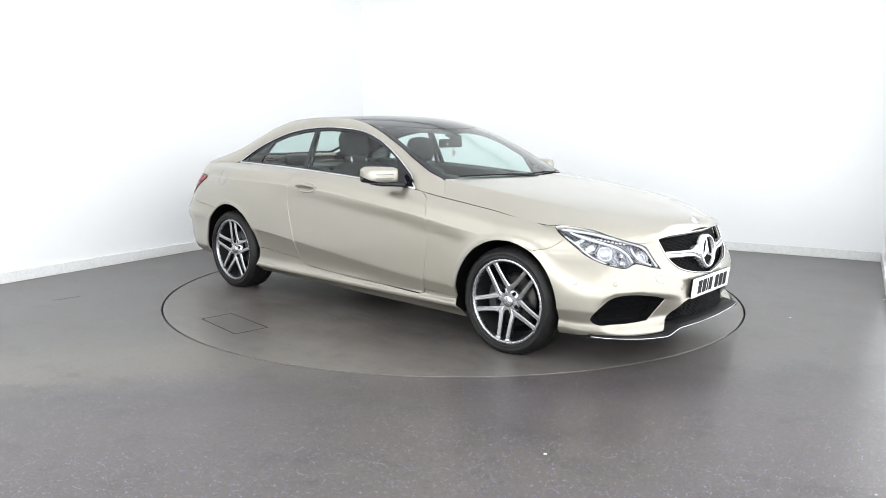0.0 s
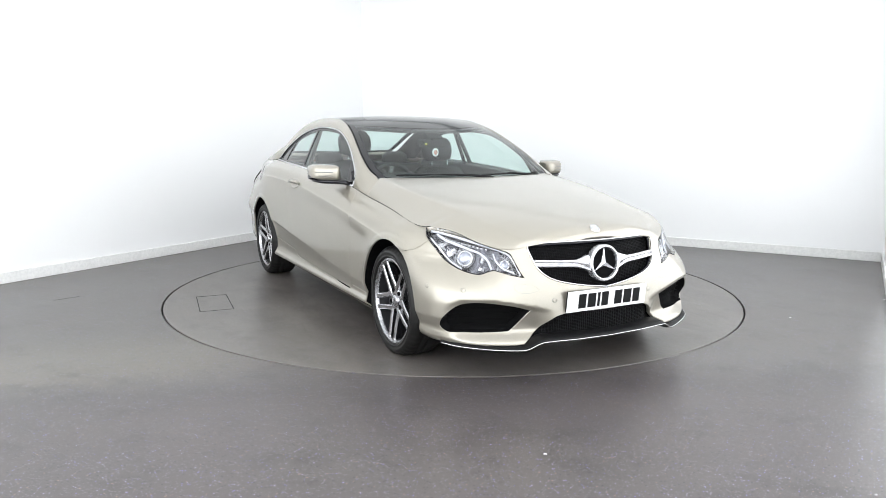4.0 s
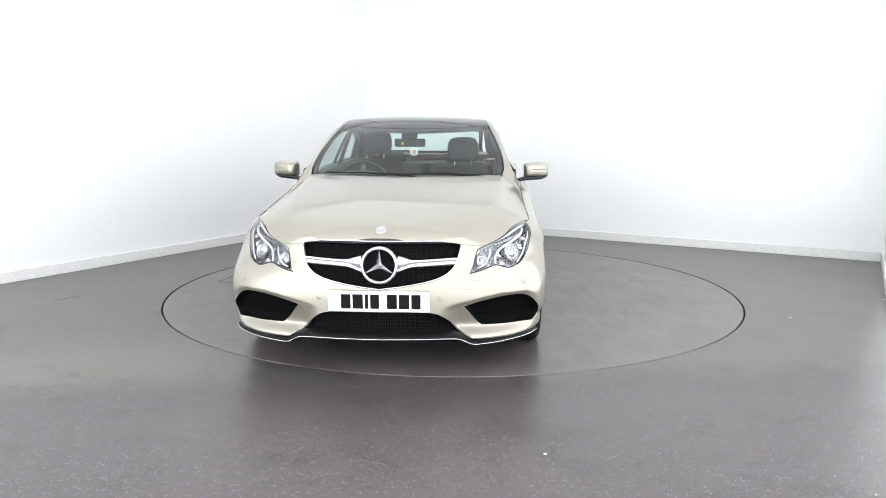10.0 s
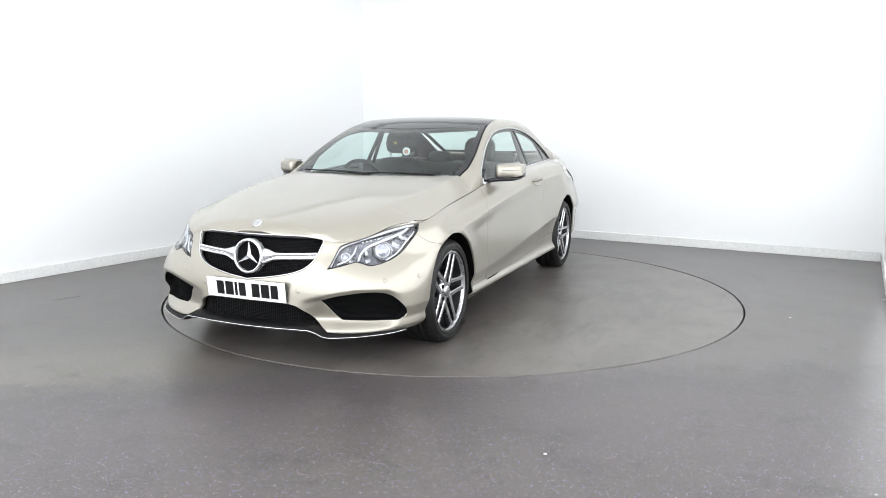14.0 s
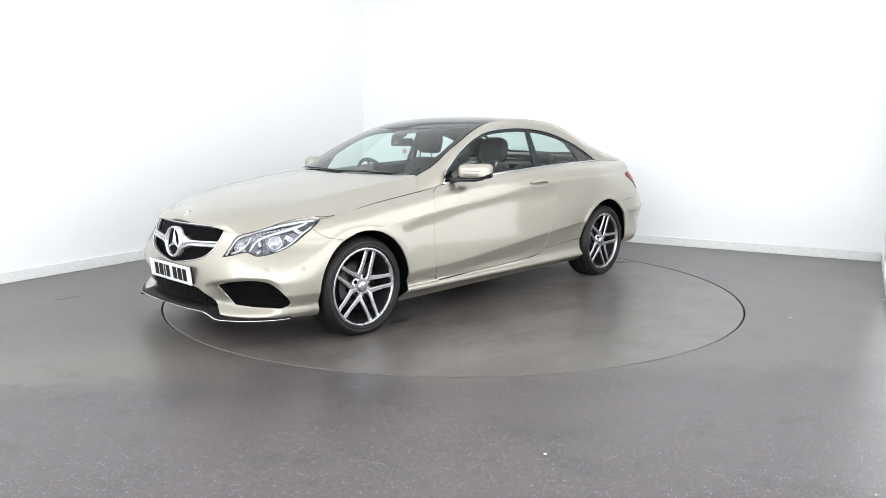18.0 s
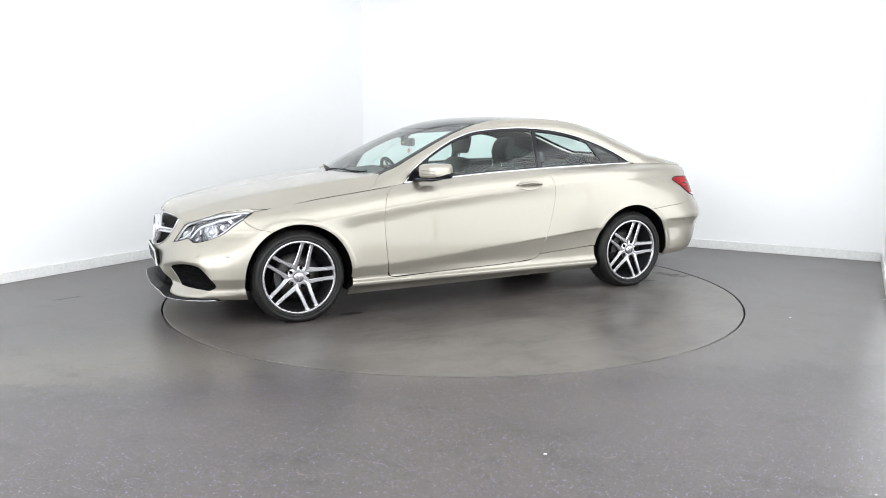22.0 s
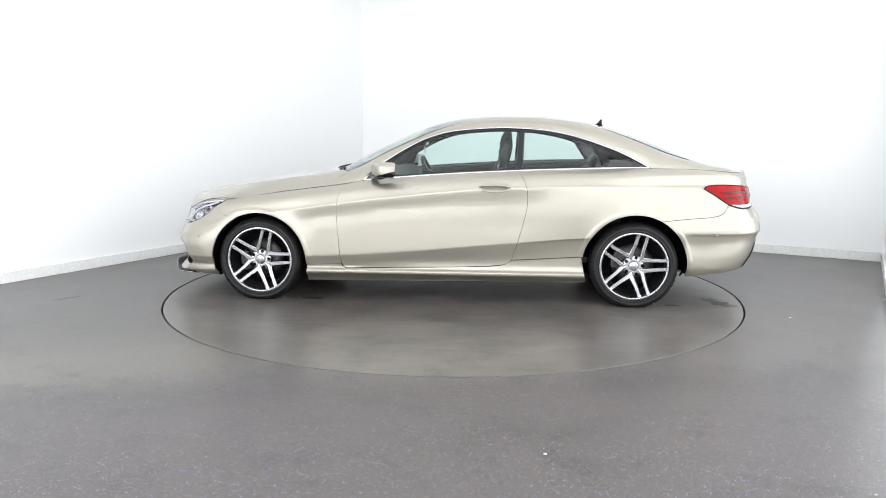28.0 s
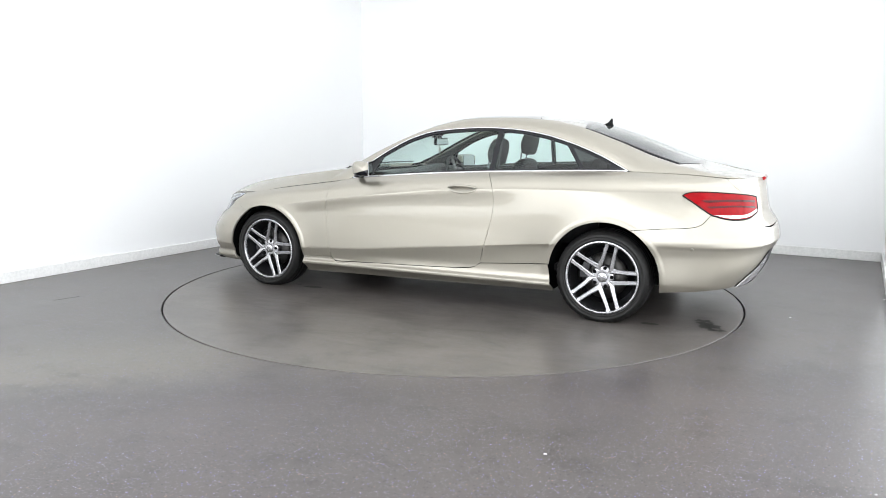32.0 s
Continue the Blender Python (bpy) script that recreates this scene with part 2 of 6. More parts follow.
def floor_sheet():
    """Floor with a round hole for the turntable."""
    bm = bmesh.new()
    n = 160
    inner = [bm.verts.new((RING * math.cos(k * math.tau / n), RING * math.sin(k * math.tau / n), 0)) for k in range(n)]
    outer = []
    for k in range(n):
        c, s = math.cos(k * math.tau / n), math.sin(k * math.tau / n)
        kx = (X1 if c > 0 else X0) / c if abs(c) > 1e-6 else 1e9
        ky = (Y1 if s > 0 else Y0) / s if abs(s) > 1e-6 else 1e9
        r = min(kx, ky)
        outer.append(bm.verts.new((r * c, r * s, 0)))
    for k in range(n):
        j = (k + 1) % n
        bm.faces.new((inner[k], outer[k], outer[j], inner[j]))
    for x, y in ((X0, Y0), (X1, Y0), (X1, Y1), (X0, Y1)):     # corners
        best = sorted(range(n), key=lambda q: (outer[q].co - Vector((x, y, 0))).length)[:2]
        v = bm.verts.new((x, y, 0))
        bm.faces.new((v, outer[best[0]], outer[best[1]]))
    # the side of the pit
    low_ring = [bm.verts.new((v.co.x, v.co.y, -0.04)) for v in inner]
    for k in range(n):
        j = (k + 1) % n
        bm.faces.new((inner[j], low_ring[j], low_ring[k], inner[k]))
    bmesh.ops.recalc_face_normals(bm, faces=bm.faces)
    for f in bm.faces:
        if abs(f.normal.z) > 0.5 and f.normal.z < 0:
            f.normal_flip()
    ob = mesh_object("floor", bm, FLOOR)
    ob.matrix_basis = ROOM
    return tagged(ob, "dark grey speckled resin floor with scuffs", "floor", kind="structure")


floor_sheet()
room_part("floor_pit", (2 * RING + 0.2, 2 * RING + 0.2, 0.04), (0, 0, -0.07), BLACK, "dark pit under the turntable", "floor pit")
room_part("wall_west", (THICK, Y1 - Y0 + 2 * THICK, HIGH), (X0 - THICK / 2, (Y0 + Y1) / 2, HIGH / 2), WALL, "plain white painted wall", "wall")
room_part("wall_east", (THICK, 9.0, HIGH), (THICK / 2, -4.502, HIGH / 2), WALL, "plain white painted wall", "wall", turned=EAST)
room_part("wall_north", (X1 - X0 + 0.1, THICK, HIGH), ((X0 + X1 + 0.1) / 2, Y1 + THICK / 2, HIGH / 2), WALL, "plain white painted wall", "wall")
room_part("wall_south", (X1 - X0 + 0.3, THICK, HIGH), ((X0 + X1 + 0.3) / 2, Y0 - THICK / 2, HIGH / 2), WALL, "plain white painted wall", "wall")
room_part("ceiling", (X1 - X0 + 2 * THICK, Y1 - Y0 + 2 * THICK, 0.1), ((X0 + X1) / 2, (Y0 + Y1) / 2, HIGH + 0.05), WALL, "plain white ceiling", "ceiling")
SK, SKH = 0.016, 0.095
room_part("baseboard_west", (SK, Y1 - Y0, SKH), (X0 + SK / 2, (Y0 + Y1) / 2, SKH / 2), SKIRT, "white painted skirting board", "skirting", 0.004)
room_part("baseboard_east", (SK, 8.9, SKH), (-SK / 2, -4.47, SKH / 2), SKIRT, "white painted skirting board", "skirting", 0.004, EAST)
room_part("baseboard_north", (6.28, SK, SKH), (-0.11, Y1 - SK / 2, SKH / 2), SKIRT, "white painted skirting board", "skirting", 0.004)


def ceiling_light():
    """A wide flat light box: frame and glowing diffuser."""
    root = new("ceiling_light")
    bm = bmesh.new()
    w, d = 2.9, 2.75
    for sx in (-1, 1):
        box(bm, (0.02, d, 0.05), pose(sx * (w / 2 - 0.01), 0, -0.025), 0.004)
        box(bm, (w - 0.04, 0.02, 0.05), pose(0, sx * (d / 2 - 0.01), -0.025), 0.004)
    part("frame", bm, SKIRT, root)
    bm = bmesh.new()
    box(bm, (w - 0.002, d - 0.002, 0.012), pose(0, 0, -0.058))
    part("diffuser", bm, glow_material("panel_glow", PANEL_TINT, PANEL_GLOW), root)
    return tagged(root, "wide white ceiling light box, switched on", "ceiling light", "ceiling lights")


def ceiling_lights():
    one = ceiling_light()
    spots = [(x, y) for x in (-1.57, 1.33) for y in (-4.13, -1.38, 1.37)]
    one.matrix_basis = ROOM @ pose(spots[0][0], spots[0][1], HIGH)
    for x, y in spots[1:]:
        copy_thing(one, ROOM @ pose(x, y, HIGH))


ceiling_lights()


def fill_light(glow):
    """An upright light box added as fill: frame and glowing diffuser."""
    one = new("fill_light")
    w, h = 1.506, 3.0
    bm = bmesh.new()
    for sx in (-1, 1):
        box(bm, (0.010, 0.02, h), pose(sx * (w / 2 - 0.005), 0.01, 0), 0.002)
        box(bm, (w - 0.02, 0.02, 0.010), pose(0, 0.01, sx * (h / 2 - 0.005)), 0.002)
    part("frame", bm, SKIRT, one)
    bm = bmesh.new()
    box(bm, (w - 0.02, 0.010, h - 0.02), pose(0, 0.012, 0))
    part("diffuser", bm, glow_material("fill_light_glow", PANEL_TINT, glow), one)
    return tagged(one, "upright white light box added out of view as fill, switched on", "wall light", "wall lights")


def fill_lights():
    """Rows of light boxes added out of view, on the walls behind and beside the camera."""
    one = fill_light(FILL_GLOW[0])
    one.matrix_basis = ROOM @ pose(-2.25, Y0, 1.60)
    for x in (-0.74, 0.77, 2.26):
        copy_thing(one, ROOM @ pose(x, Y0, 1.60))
    # the east row is added to brighten the side of the car
    one = fill_light(FILL_GLOW[1])
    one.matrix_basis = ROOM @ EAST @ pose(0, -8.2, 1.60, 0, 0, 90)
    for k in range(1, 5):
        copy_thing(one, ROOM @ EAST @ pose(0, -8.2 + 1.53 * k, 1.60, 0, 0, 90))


fill_lights()


def turntable():
    bm = bmesh.new()
    n, r = 160, RING - 0.013
    lathe(bm, [(0.001, 0), (0.7, 0), (1.4, 0), (r - 0.003, 0), (r, -0.003), (r, -0.045)], n=n)
    for f in bm.faces:
        f.smooth = False
    bmesh.ops.recalc_face_normals(bm, faces=bm.faces)
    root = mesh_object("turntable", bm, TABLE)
    return tagged(root, "round grey turntable set flush in the floor", "turntable")


TURNTABLE = turntable()
# ---- car surfaces (car space: x forward, y to its left, z up, origin midway between the axles on the ground) ----
def pchip(xs, ys):
    """Monotone cubic through a few knots, as a function."""
    n = len(xs)
    h = [xs[i + 1] - xs[i] for i in range(n - 1)]
    d = [(ys[i + 1] - ys[i]) / h[i] for i in range(n - 1)]
    m = [d[0]] + [0.0] * (n - 2) + [d[-1]]
    for i in range(1, n - 1):
        if d[i - 1] * d[i] > 0:
            w1, w2 = 2 * h[i] + h[i - 1], h[i] + 2 * h[i - 1]
            m[i] = (w1 + w2) / (w1 / d[i - 1] + w2 / d[i])

    def f(x):
        if x <= xs[0]:
            return ys[0] + m[0] * (x - xs[0])
        if x >= xs[-1]:
            return ys[-1] + m[-1] * (x - xs[-1])
        i = 0
        while x > xs[i + 1]:
            i += 1
        t = (x - xs[i]) / h[i]
        return ((1 + 2 * t) * (1 - t) ** 2 * ys[i] + t * (1 - t) ** 2 * h[i] * m[i]
                + t * t * (3 - 2 * t) * ys[i + 1] + t * t * (t - 1) * h[i] * m[i + 1])
    return f


def ease(a, b, x):
    t = min(1.0, max(0.0, (x - a) / (b - a)))
    return t * t * (3 - 2 * t)


A0, A1 = 1.40, -1.50                     # the side runs between these, the rounded ends lie beyond
HUB, HUB_Z = 1.38, 0.305
belt_z = pchip([-2.45, -2.2, -1.9, -1.5, -0.9, -0.22, 0.36, 0.62, 0.74, 1.2, 1.65, 1.9],
               [0.935, 0.968, 0.993, 1.003, 0.992, 0.963, 0.922, 0.898, 0.876, 0.815, 0.748, 0.70])
belt_y = pchip([-2.45, -2.2, -1.9, -1.5, -0.9, -0.2, 0.4, 0.74, 1.2, 1.65],
               [0.64, 0.685, 0.705, 0.725, 0.775, 0.795, 0.795, 0.79, 0.79, 0.80])
crease_z = pchip([-2.3, -1.8, -1.16, -0.22, 0.2, 0.72, 1.06, 1.4], [0.86, 0.88, 0.88, 0.85, 0.81, 0.75, 0.70, 0.655])
low_z = pchip([-1.5, -0.99, -0.23, 0.75, 1.4], [0.53, 0.50, 0.43, 0.35, 0.33])
nose_x = pchip([0.13, 0.20, 0.30, 0.44, 0.58, 0.66, 0.71, 0.78], [2.20, 2.225, 2.215, 2.205, 2.18, 2.155, 2.13, 2.09])
tail_x = pchip([0.15, 0.25, 0.37, 0.52, 0.545, 0.62, 0.75, 0.88, 0.97, 1.02], [-2.23, -2.305, -2.375, -2.420, -2.432, -2.420, -2.350, -2.325, -2.305, -2.26])


def width(x, z):
    """Half-width of the lower body."""
    zc, zl, zt = crease_z(x), low_z(x), belt_z(x)
    zl = min(zl, 0.56)
    up = max(zc, 0.63)
    k = ease(1.25, 0.90, x) * ease(-1.05, -0.45, x)      # the creases fade out towards both ends
    r = ease(-1.2, -1.95, x)                             # the upper body narrows to the tail
    b = ease(-1.05, -1.45, x)                            # behind the rear wheel the lower crease is soft
    u = ease(-1.5, -1.75, x)                             # and its foot turns under
    zl -= 0.02 * b
    base = max(0.60, zl + 0.03 + 0.03 * b)
    e = ease(1.15, 1.02, x) * ease(-1.12, -1.02, x)      # the sill's ledge between the wheels
    y_sill = 0.882 - (0.18 - 0.06 * ease(0.2, -0.9, x)) * (zl - 0.30) * (1 - 0.45 * b)
    f = pchip([0.12, 0.17, 0.20, 0.225, 0.238 + 0.012 * (1 - e), 0.262, 0.30, zl - 0.005 - 0.06 * b, zl + 0.006 + 0.03 * b, base, max(up - 0.09, base + 0.004),
               up - 0.0045, up + 0.006, (up + zt) / 2 + 0.012, zt],
              [0.775 - 0.01 * u, 0.812 - 0.03 * u, 0.850 - 0.045 * u, 0.866 - 0.038 * u + 0.022 * e, 0.8655 - 0.022 * u + 0.0235 * e, 0.864 - 0.012 * u + 0.001 * e, y_sill, 0.8875 - 0.006 * b - 0.003 * (1 - k) - 0.006 * r, 0.890 - 0.003 * r, 0.892 - 0.0055 * k - 0.012 * r, 0.891 - 0.0055 * k - 0.060 * r,
               0.889 + 0.0042 * k - 0.108 * r, 0.885 + 0.004 * k - 0.115 * r, 0.862 - 0.115 * r, belt_y(x)])
    y = f(min(z, zt))
    r = math.hypot(x - HUB, z - HUB_Z)               # flat lips and flares round the arches
    y += (0.0050 * ease(0.398, 0.374, r) + 0.005 * math.exp(-((r - 0.375) / 0.055) ** 2)) * ease(0.2, 0.4, z)
    r = math.hypot(x + HUB, z - HUB_Z)
    y += (0.0045 * ease(0.414, 0.390, r) + 0.003 * math.exp(-((r - 0.39) / 0.05) ** 2)) * ease(0.2, 0.4, z)
    y -= 0.004 * ease(0.548, 0.526, z) * ease(0.22, 0.45, z) * ease(-1.70, -1.82, x)     # crease across the rear bumper
    # rear haunch
    y += 0.009 * ease(-0.55, -1.25, x) * (1 - ease(-1.45, -2.0, x)) * ease(0.44, 0.72, z) * (1 - ease(0.74, 0.98, z))
    return y


def ends(a, z, a0, tip, p, q, L):
    """Rounded front or rear: a runs on from the side round the corner to the middle."""
    phi = min(1.0, abs(a - a0) / L) * math.pi / 2
    # even steps along the curve
    phi = math.pi / 2 * ((phi / (math.pi / 2)) ** 1.45 * 0.75 + 0.25 * phi / (math.pi / 2))
    x = a0 + (tip - a0) * math.sin(phi) ** (2 / p)
    return x, max(0.0, math.cos(phi)) ** (2 / q)


def tail_end(a, tip, p):
    """The rounded tail, in even steps of its direction."""
    q = min(1.0, abs(a - A1) / LR) * math.pi / 2
    sn, cs, r = math.sin(q), math.cos(q), 1.0
    for _ in range(14):
        r -= ((r * sn) ** p + (r * cs) ** 2 - 1) / (p * r ** (p - 1) * sn ** p + 2 * r * cs * cs)
    return A1 + (tip - A1) * r * sn, r * cs


LF, LR = 1.42, 1.55                      # length of the rounded ends
AF, AR = A0 + LF, A1 - LR


blade_top = pchip([1.70, 1.80, 1.90, 2.02, 2.155, 2.284, 2.37, 2.50], [0.29, 0.36, 0.408, 0.434, 0.432, 0.414, 0.396, 0.366])


def scoop(a, z):
    """How far the bumper is drawn in round its side intakes, down to the lower blade."""
    t = blade_top(min(max(a, 1.70), 2.50))
    return (0.018 + 0.036 * ease(t, 0.26, z)) * ease(2.51, 2.40, a) * ease(1.80, 2.02, a) * ease(t + 0.004, t - 0.030, z) * ease(0.195, 0.262, z)


def low(a, z):
    """Lower body: a is the way along its outline (x on the side), z the height."""
    if a > A0:
        k = 1 - ease(0.40, 0.63, z)
        x, c = ends(a, z, A0, nose_x(z), 2.4 + 3.3 * k, 2.0 - 0.4 * k, LF)
        if 1.7 < a < 2.52:
            x -= scoop(a, z)
        return Vector((x, width(A0 + 0.25 * ease(A0, 1.75, x), z) * c, z))
    if a < A1:
        x, c = tail_end(a, tail_x(z), 5.0 - 0.2 * ease(0.56, 0.80, z))
        return Vector((x, width(max(x, -2.2), z) * c, z))
    return Vector((a, width(a, z), z))


roof_z = pchip([-2.35, -2.16, -1.97, -1.86, -1.62, -1.38, -1.14, -0.9, -0.67, -0.43, -0.18, 0.01, 0.26, 0.45, 0.65, 0.82, 0.97],
               [0.955, 0.99, 1.02, 1.06, 1.162, 1.255, 1.322, 1.362, 1.381, 1.382, 1.370, 1.343, 1.265, 1.180, 1.085, 0.995, 0.925])
edge_z = pchip([-2.35, -2.1, -1.86, -1.65, -1.4, -1.1, -0.9, -0.6, -0.3, -0.1, 0.1, 0.3, 0.5, 0.62, 0.735, 0.84],
               [0.945, 0.980, 1.037, 1.098, 1.198, 1.302, 1.342, 1.361, 1.354, 1.320, 1.256, 1.170, 1.072, 1.008, 0.957, 0.868])
edge_y = pchip([-2.35, -2.2, -2.05, -1.86, -1.65, -1.4, -1.1, -0.6, -0.3, -0.1, 0.1, 0.3, 0.5, 0.62, 0.735, 0.84],
               [0.42, 0.498, 0.578, 0.61, 0.59, 0.575, 0.56, 0.555, 0.56, 0.575, 0.605, 0.645, 0.678, 0.684, 0.668, 0.787])
cant_z = pchip([-1.497, -1.29, -1.08, -0.86, -0.65, -0.43, -0.21, -0.03, 0.14, 0.32, 0.46, 0.60],
               [1.004, 1.11, 1.19, 1.25, 1.28, 1.29, 1.28, 1.26, 1.21, 1.12, 1.03, 0.925])
cant_y = pchip([-1.497, -1.08, -0.65, -0.21, 0.14, 0.46, 0.60], [0.69, 0.65, 0.625, 0.63, 0.66, 0.722, 0.765])


def top(x, y):
    """Windscreen, roof, rear window and boot lid."""
    e = edge_y(x)
    return Vector((x, y, roof_z(x) + (edge_z(x) - roof_z(x)) * abs(y / e) ** 2.2))


hood_mid = pchip([0.75, 0.95, 1.3, 1.6, 1.85, 2.0, 2.07, 2.11, 2.135], [0.985, 0.960, 0.910, 0.866, 0.82, 0.788, 0.767, 0.742, 0.712])


# ---- panels cut from the surfaces ----
from mathutils.geometry import delaunay_2d_cdt


def curve(pts, step=0.025):
    """Smooth open line through points of a plane, in even steps."""
    pts = [Vector(p) for p in pts]
    out = []
    for i in range(len(pts) - 1):
        p0, p1, p2, p3 = pts[max(i - 1, 0)], pts[i], pts[i + 1], pts[min(i + 2, len(pts) - 1)]
        if i == 0:
            p0 = p1 * 2 - p2
        if i == len(pts) - 2:
            p3 = p2 * 2 - p1
        n = max(1, int((p2 - p1).length / step))
        for k in range(n):
            t = k / n
            out.append(0.5 * ((2 * p1) + (p2 - p0) * t + (2 * p0 - 5 * p1 + 4 * p2 - p3) * t * t + (3 * p1 - p0 - 3 * p2 + p3) * t ** 3))
    return out + [pts[-1]]


def loop(*segments, step=0.025):
    """Closed outline from smooth pieces that meet at corners."""
    out = []
    for s in segments:
        c = curve(s, step)
        if out and (out[-1] - c[0]).length < 1e-5:
            c = c[1:]
        elif out and (out[-1] - c[0]).length > step * 1.5:
            c = curve([out[-1], c[0]], step)[1:-1] + c
        out += c
    if (out[-1] - out[0]).length < 1e-5:
        out.pop()
    elif (out[-1] - out[0]).length > step * 1.5:
        out += curve([out[-1], out[0]], step)[1:-1]
    return out


def area(poly):
    return sum(a.x * b.y - b.x * a.y for a, b in zip(poly, poly[1:] + poly[:1])) / 2


def inset(poly, gap):
    """The outline drawn in by a gap."""
    if area(poly) < 0:
        poly = poly[::-1]
    n, out = len(poly), []
    for i in range(n):
        a, b, c = poly[i - 1], poly[i], poly[(i + 1) % n]
        u, v = (b - a).normalized(), (c - b).normalized()
        w = Vector((-u.y - v.y, u.x + v.x))
        w = w.normalized() if w.length > 1e-6 else Vector((-u.y, u.x))
        k = max(0.5, w.dot(Vector((-u.y, u.x))))
        out.append(b + w * (gap / k))
    return out


def inside(p, poly):
    hit, n = False, len(poly)
    for i in range(n):
        a, b = poly[i - 1], poly[i]
        if (a.y > p.y) != (b.y > p.y) and p.x < (b.x - a.x) * (p.y - a.y) / (b.y - a.y) + a.x:
            hit = not hit
    return hit


def near_edge(p, polys, d):
    for poly in polys:
        for i in range(len(poly)):
            a, b = poly[i - 1], poly[i]
            ab = b - a
            t = max(0, min(1, (p - a).dot(ab) / max(1e-12, ab.length_squared)))
            if (a + ab * t - p).length < d:
                return True
    return False


def normal_at(f, u, v):
    e = 2e-3
    n = (f(u + e, v) - f(u - e, v)).cross(f(u, v + e) - f(u, v - e))
    n = n.normalized() if n.length > 1e-12 else Vector((0, 0, 1))
    p = f(u, v)
    return n if n.dot(p - Vector((p.x * 0.72, 0, 0.5))) > 0 else -n


def panel(name, f, poly, mat, parent, holes=(), res=0.04, gap=0.0015, depth=0.012, lift=0.0, sides=(1,), both=False, label="", aspect=1.0, grow=0.0, rows=(), extra=()):
    """A sheet cut from the surface f(u, v) by an outline, with turned-in edges.
    sides: 1 left, -1 right (one object each); both: one object that spans the middle. Returns the objects."""
    poly = inset(poly, gap)
    if both:                                             # meet in the middle without a slit
        for p in poly:
            p.x = AF if abs(p.x - AF) < 0.014 else AR if abs(p.x - AR) < 0.014 else p.x
    holes = [inset(h, -grow) for h in holes]
    holes = [h[::-1] if area(h) > 0 else h for h in holes]
    loops = [poly, *holes]
    pts = [p for lp in loops for p in lp]
    edges, k = [], 0
    for lp in loops:
        edges += [(k + i, k + (i + 1) % len(lp)) for i in range(len(lp))]
        k += len(lp)
    lo = Vector((min(p.x for p in poly), min(p.y for p in poly)))
    hi = Vector((max(p.x for p in poly), max(p.y for p in poly)))
    nx, ny = max(1, int((hi.x - lo.x) / res)), max(1, int((hi.y - lo.y) / (res * aspect)))
    levels = [v for v in rows if lo.y < v < hi.y] or [lo.y + (hi.y - lo.y) * j / ny for j in range(1, ny)]
    for i in range(1, nx):
        for v in levels:
            p = Vector((lo.x + (hi.x - lo.x) * i / nx, v))
            if inside(p, poly) and not any(inside(p, h) for h in holes) and not near_edge(p, loops, 0.007 if rows else res * 0.4 * min(1, aspect)):
                pts.append(p)
    pts = pts[:k] + [p for p in extra if inside(p, poly) and not any(inside(p, h) for h in holes) and not near_edge(p, loops, 0.004)] + [
        p for p in pts[k:] if not any((p - q).length < 0.011 for q in extra)]
    vs, _, fs, *_ = delaunay_2d_cdt(pts, edges, [], 0, 1e-6)
    tris = []
    for t in fs:
        c = (vs[t[0]] + vs[t[1]] + vs[t[2]]) / 3
        if inside(c, poly) and not any(inside(c, h) for h in holes):
            tris.append(t)
    nv = [normal_at(f, p.x, p.y) for p in vs]
    pv = [f(p.x, p.y) + n * lift for p, n in zip(vs, nv)]
    rim, seen = [], {}
    for t in tris:
        for i in range(3):
            e = (t[i], t[(i + 1) % 3])
            seen[tuple(sorted(e))] = None if tuple(sorted(e)) in seen else e
    rim = [e for e in seen.values() if e]
    made = []
    for side in ((0,) if both else sides):
        verts, normals, faces = [], [], []
        for s in ((1, -1) if both else (side,)):
            base = len(verts)
            flip = Vector((1, s, 1))
            verts += [p * flip for p in pv]
            normals += [n * flip for n in nv]
            for t in tris:
                a, b, c = (verts[base + i] for i in t)
                up = (b - a).cross(c - a).dot(normals[base + t[0]]) > 0
                faces.append(tuple(base + i for i in (t if up else t[::-1])))
            for i, j in rim:
                if both and abs(pv[i].y) < 2e-3 + gap and abs(pv[j].y) < 2e-3 + gap:
                    continue
                k = len(verts)
                pi, pj, ni, nj = pv[i] * flip, pv[j] * flip, nv[i] * flip, nv[j] * flip
                out = (pj - pi).cross(ni)
                third = [q for t in tris if i in t and j in t for q in t if q not in (i, j)]
                if third and out.dot(pv[third[0]] * flip - pi) > 0:
                    out = -out
                out = out.normalized() if out.length > 1e-9 else ni
                verts += [pi, pj, pj - nj * depth, pi - ni * depth]
                normals += [(ni + out).normalized(), (nj + out).normalized(), out, out]
                up = (pj - pi).cross(-ni).dot(out) > 0
                faces.append((k, k + 1, k + 2, k + 3) if up else (k + 3, k + 2, k + 1, k))
        me = bpy.data.meshes.new(name)
        me.from_pydata(verts, [], faces)
        me.polygons.foreach_set("use_smooth", [True] * len(me.polygons))
        me.normals_split_custom_set_from_vertices(normals)
        me.materials.append(mat)
        ob = new(name, me)
        ob.parent = parent
        if label:
            tagged(ob, label)
        made.append(ob)
    return made if len(made) > 1 else made[0]


def a_of_x(x, z):
    """Way along the outline at which the lower body has this x."""
    if A1 <= x <= A0:
        return x
    lo, hi = (A0, AF) if x > A0 else (AR, A1)
    for _ in range(40):
        mid = (lo + hi) / 2
        if low(mid, z).x < x:
            lo = mid
        else:
            hi = mid
    return (lo + hi) / 2


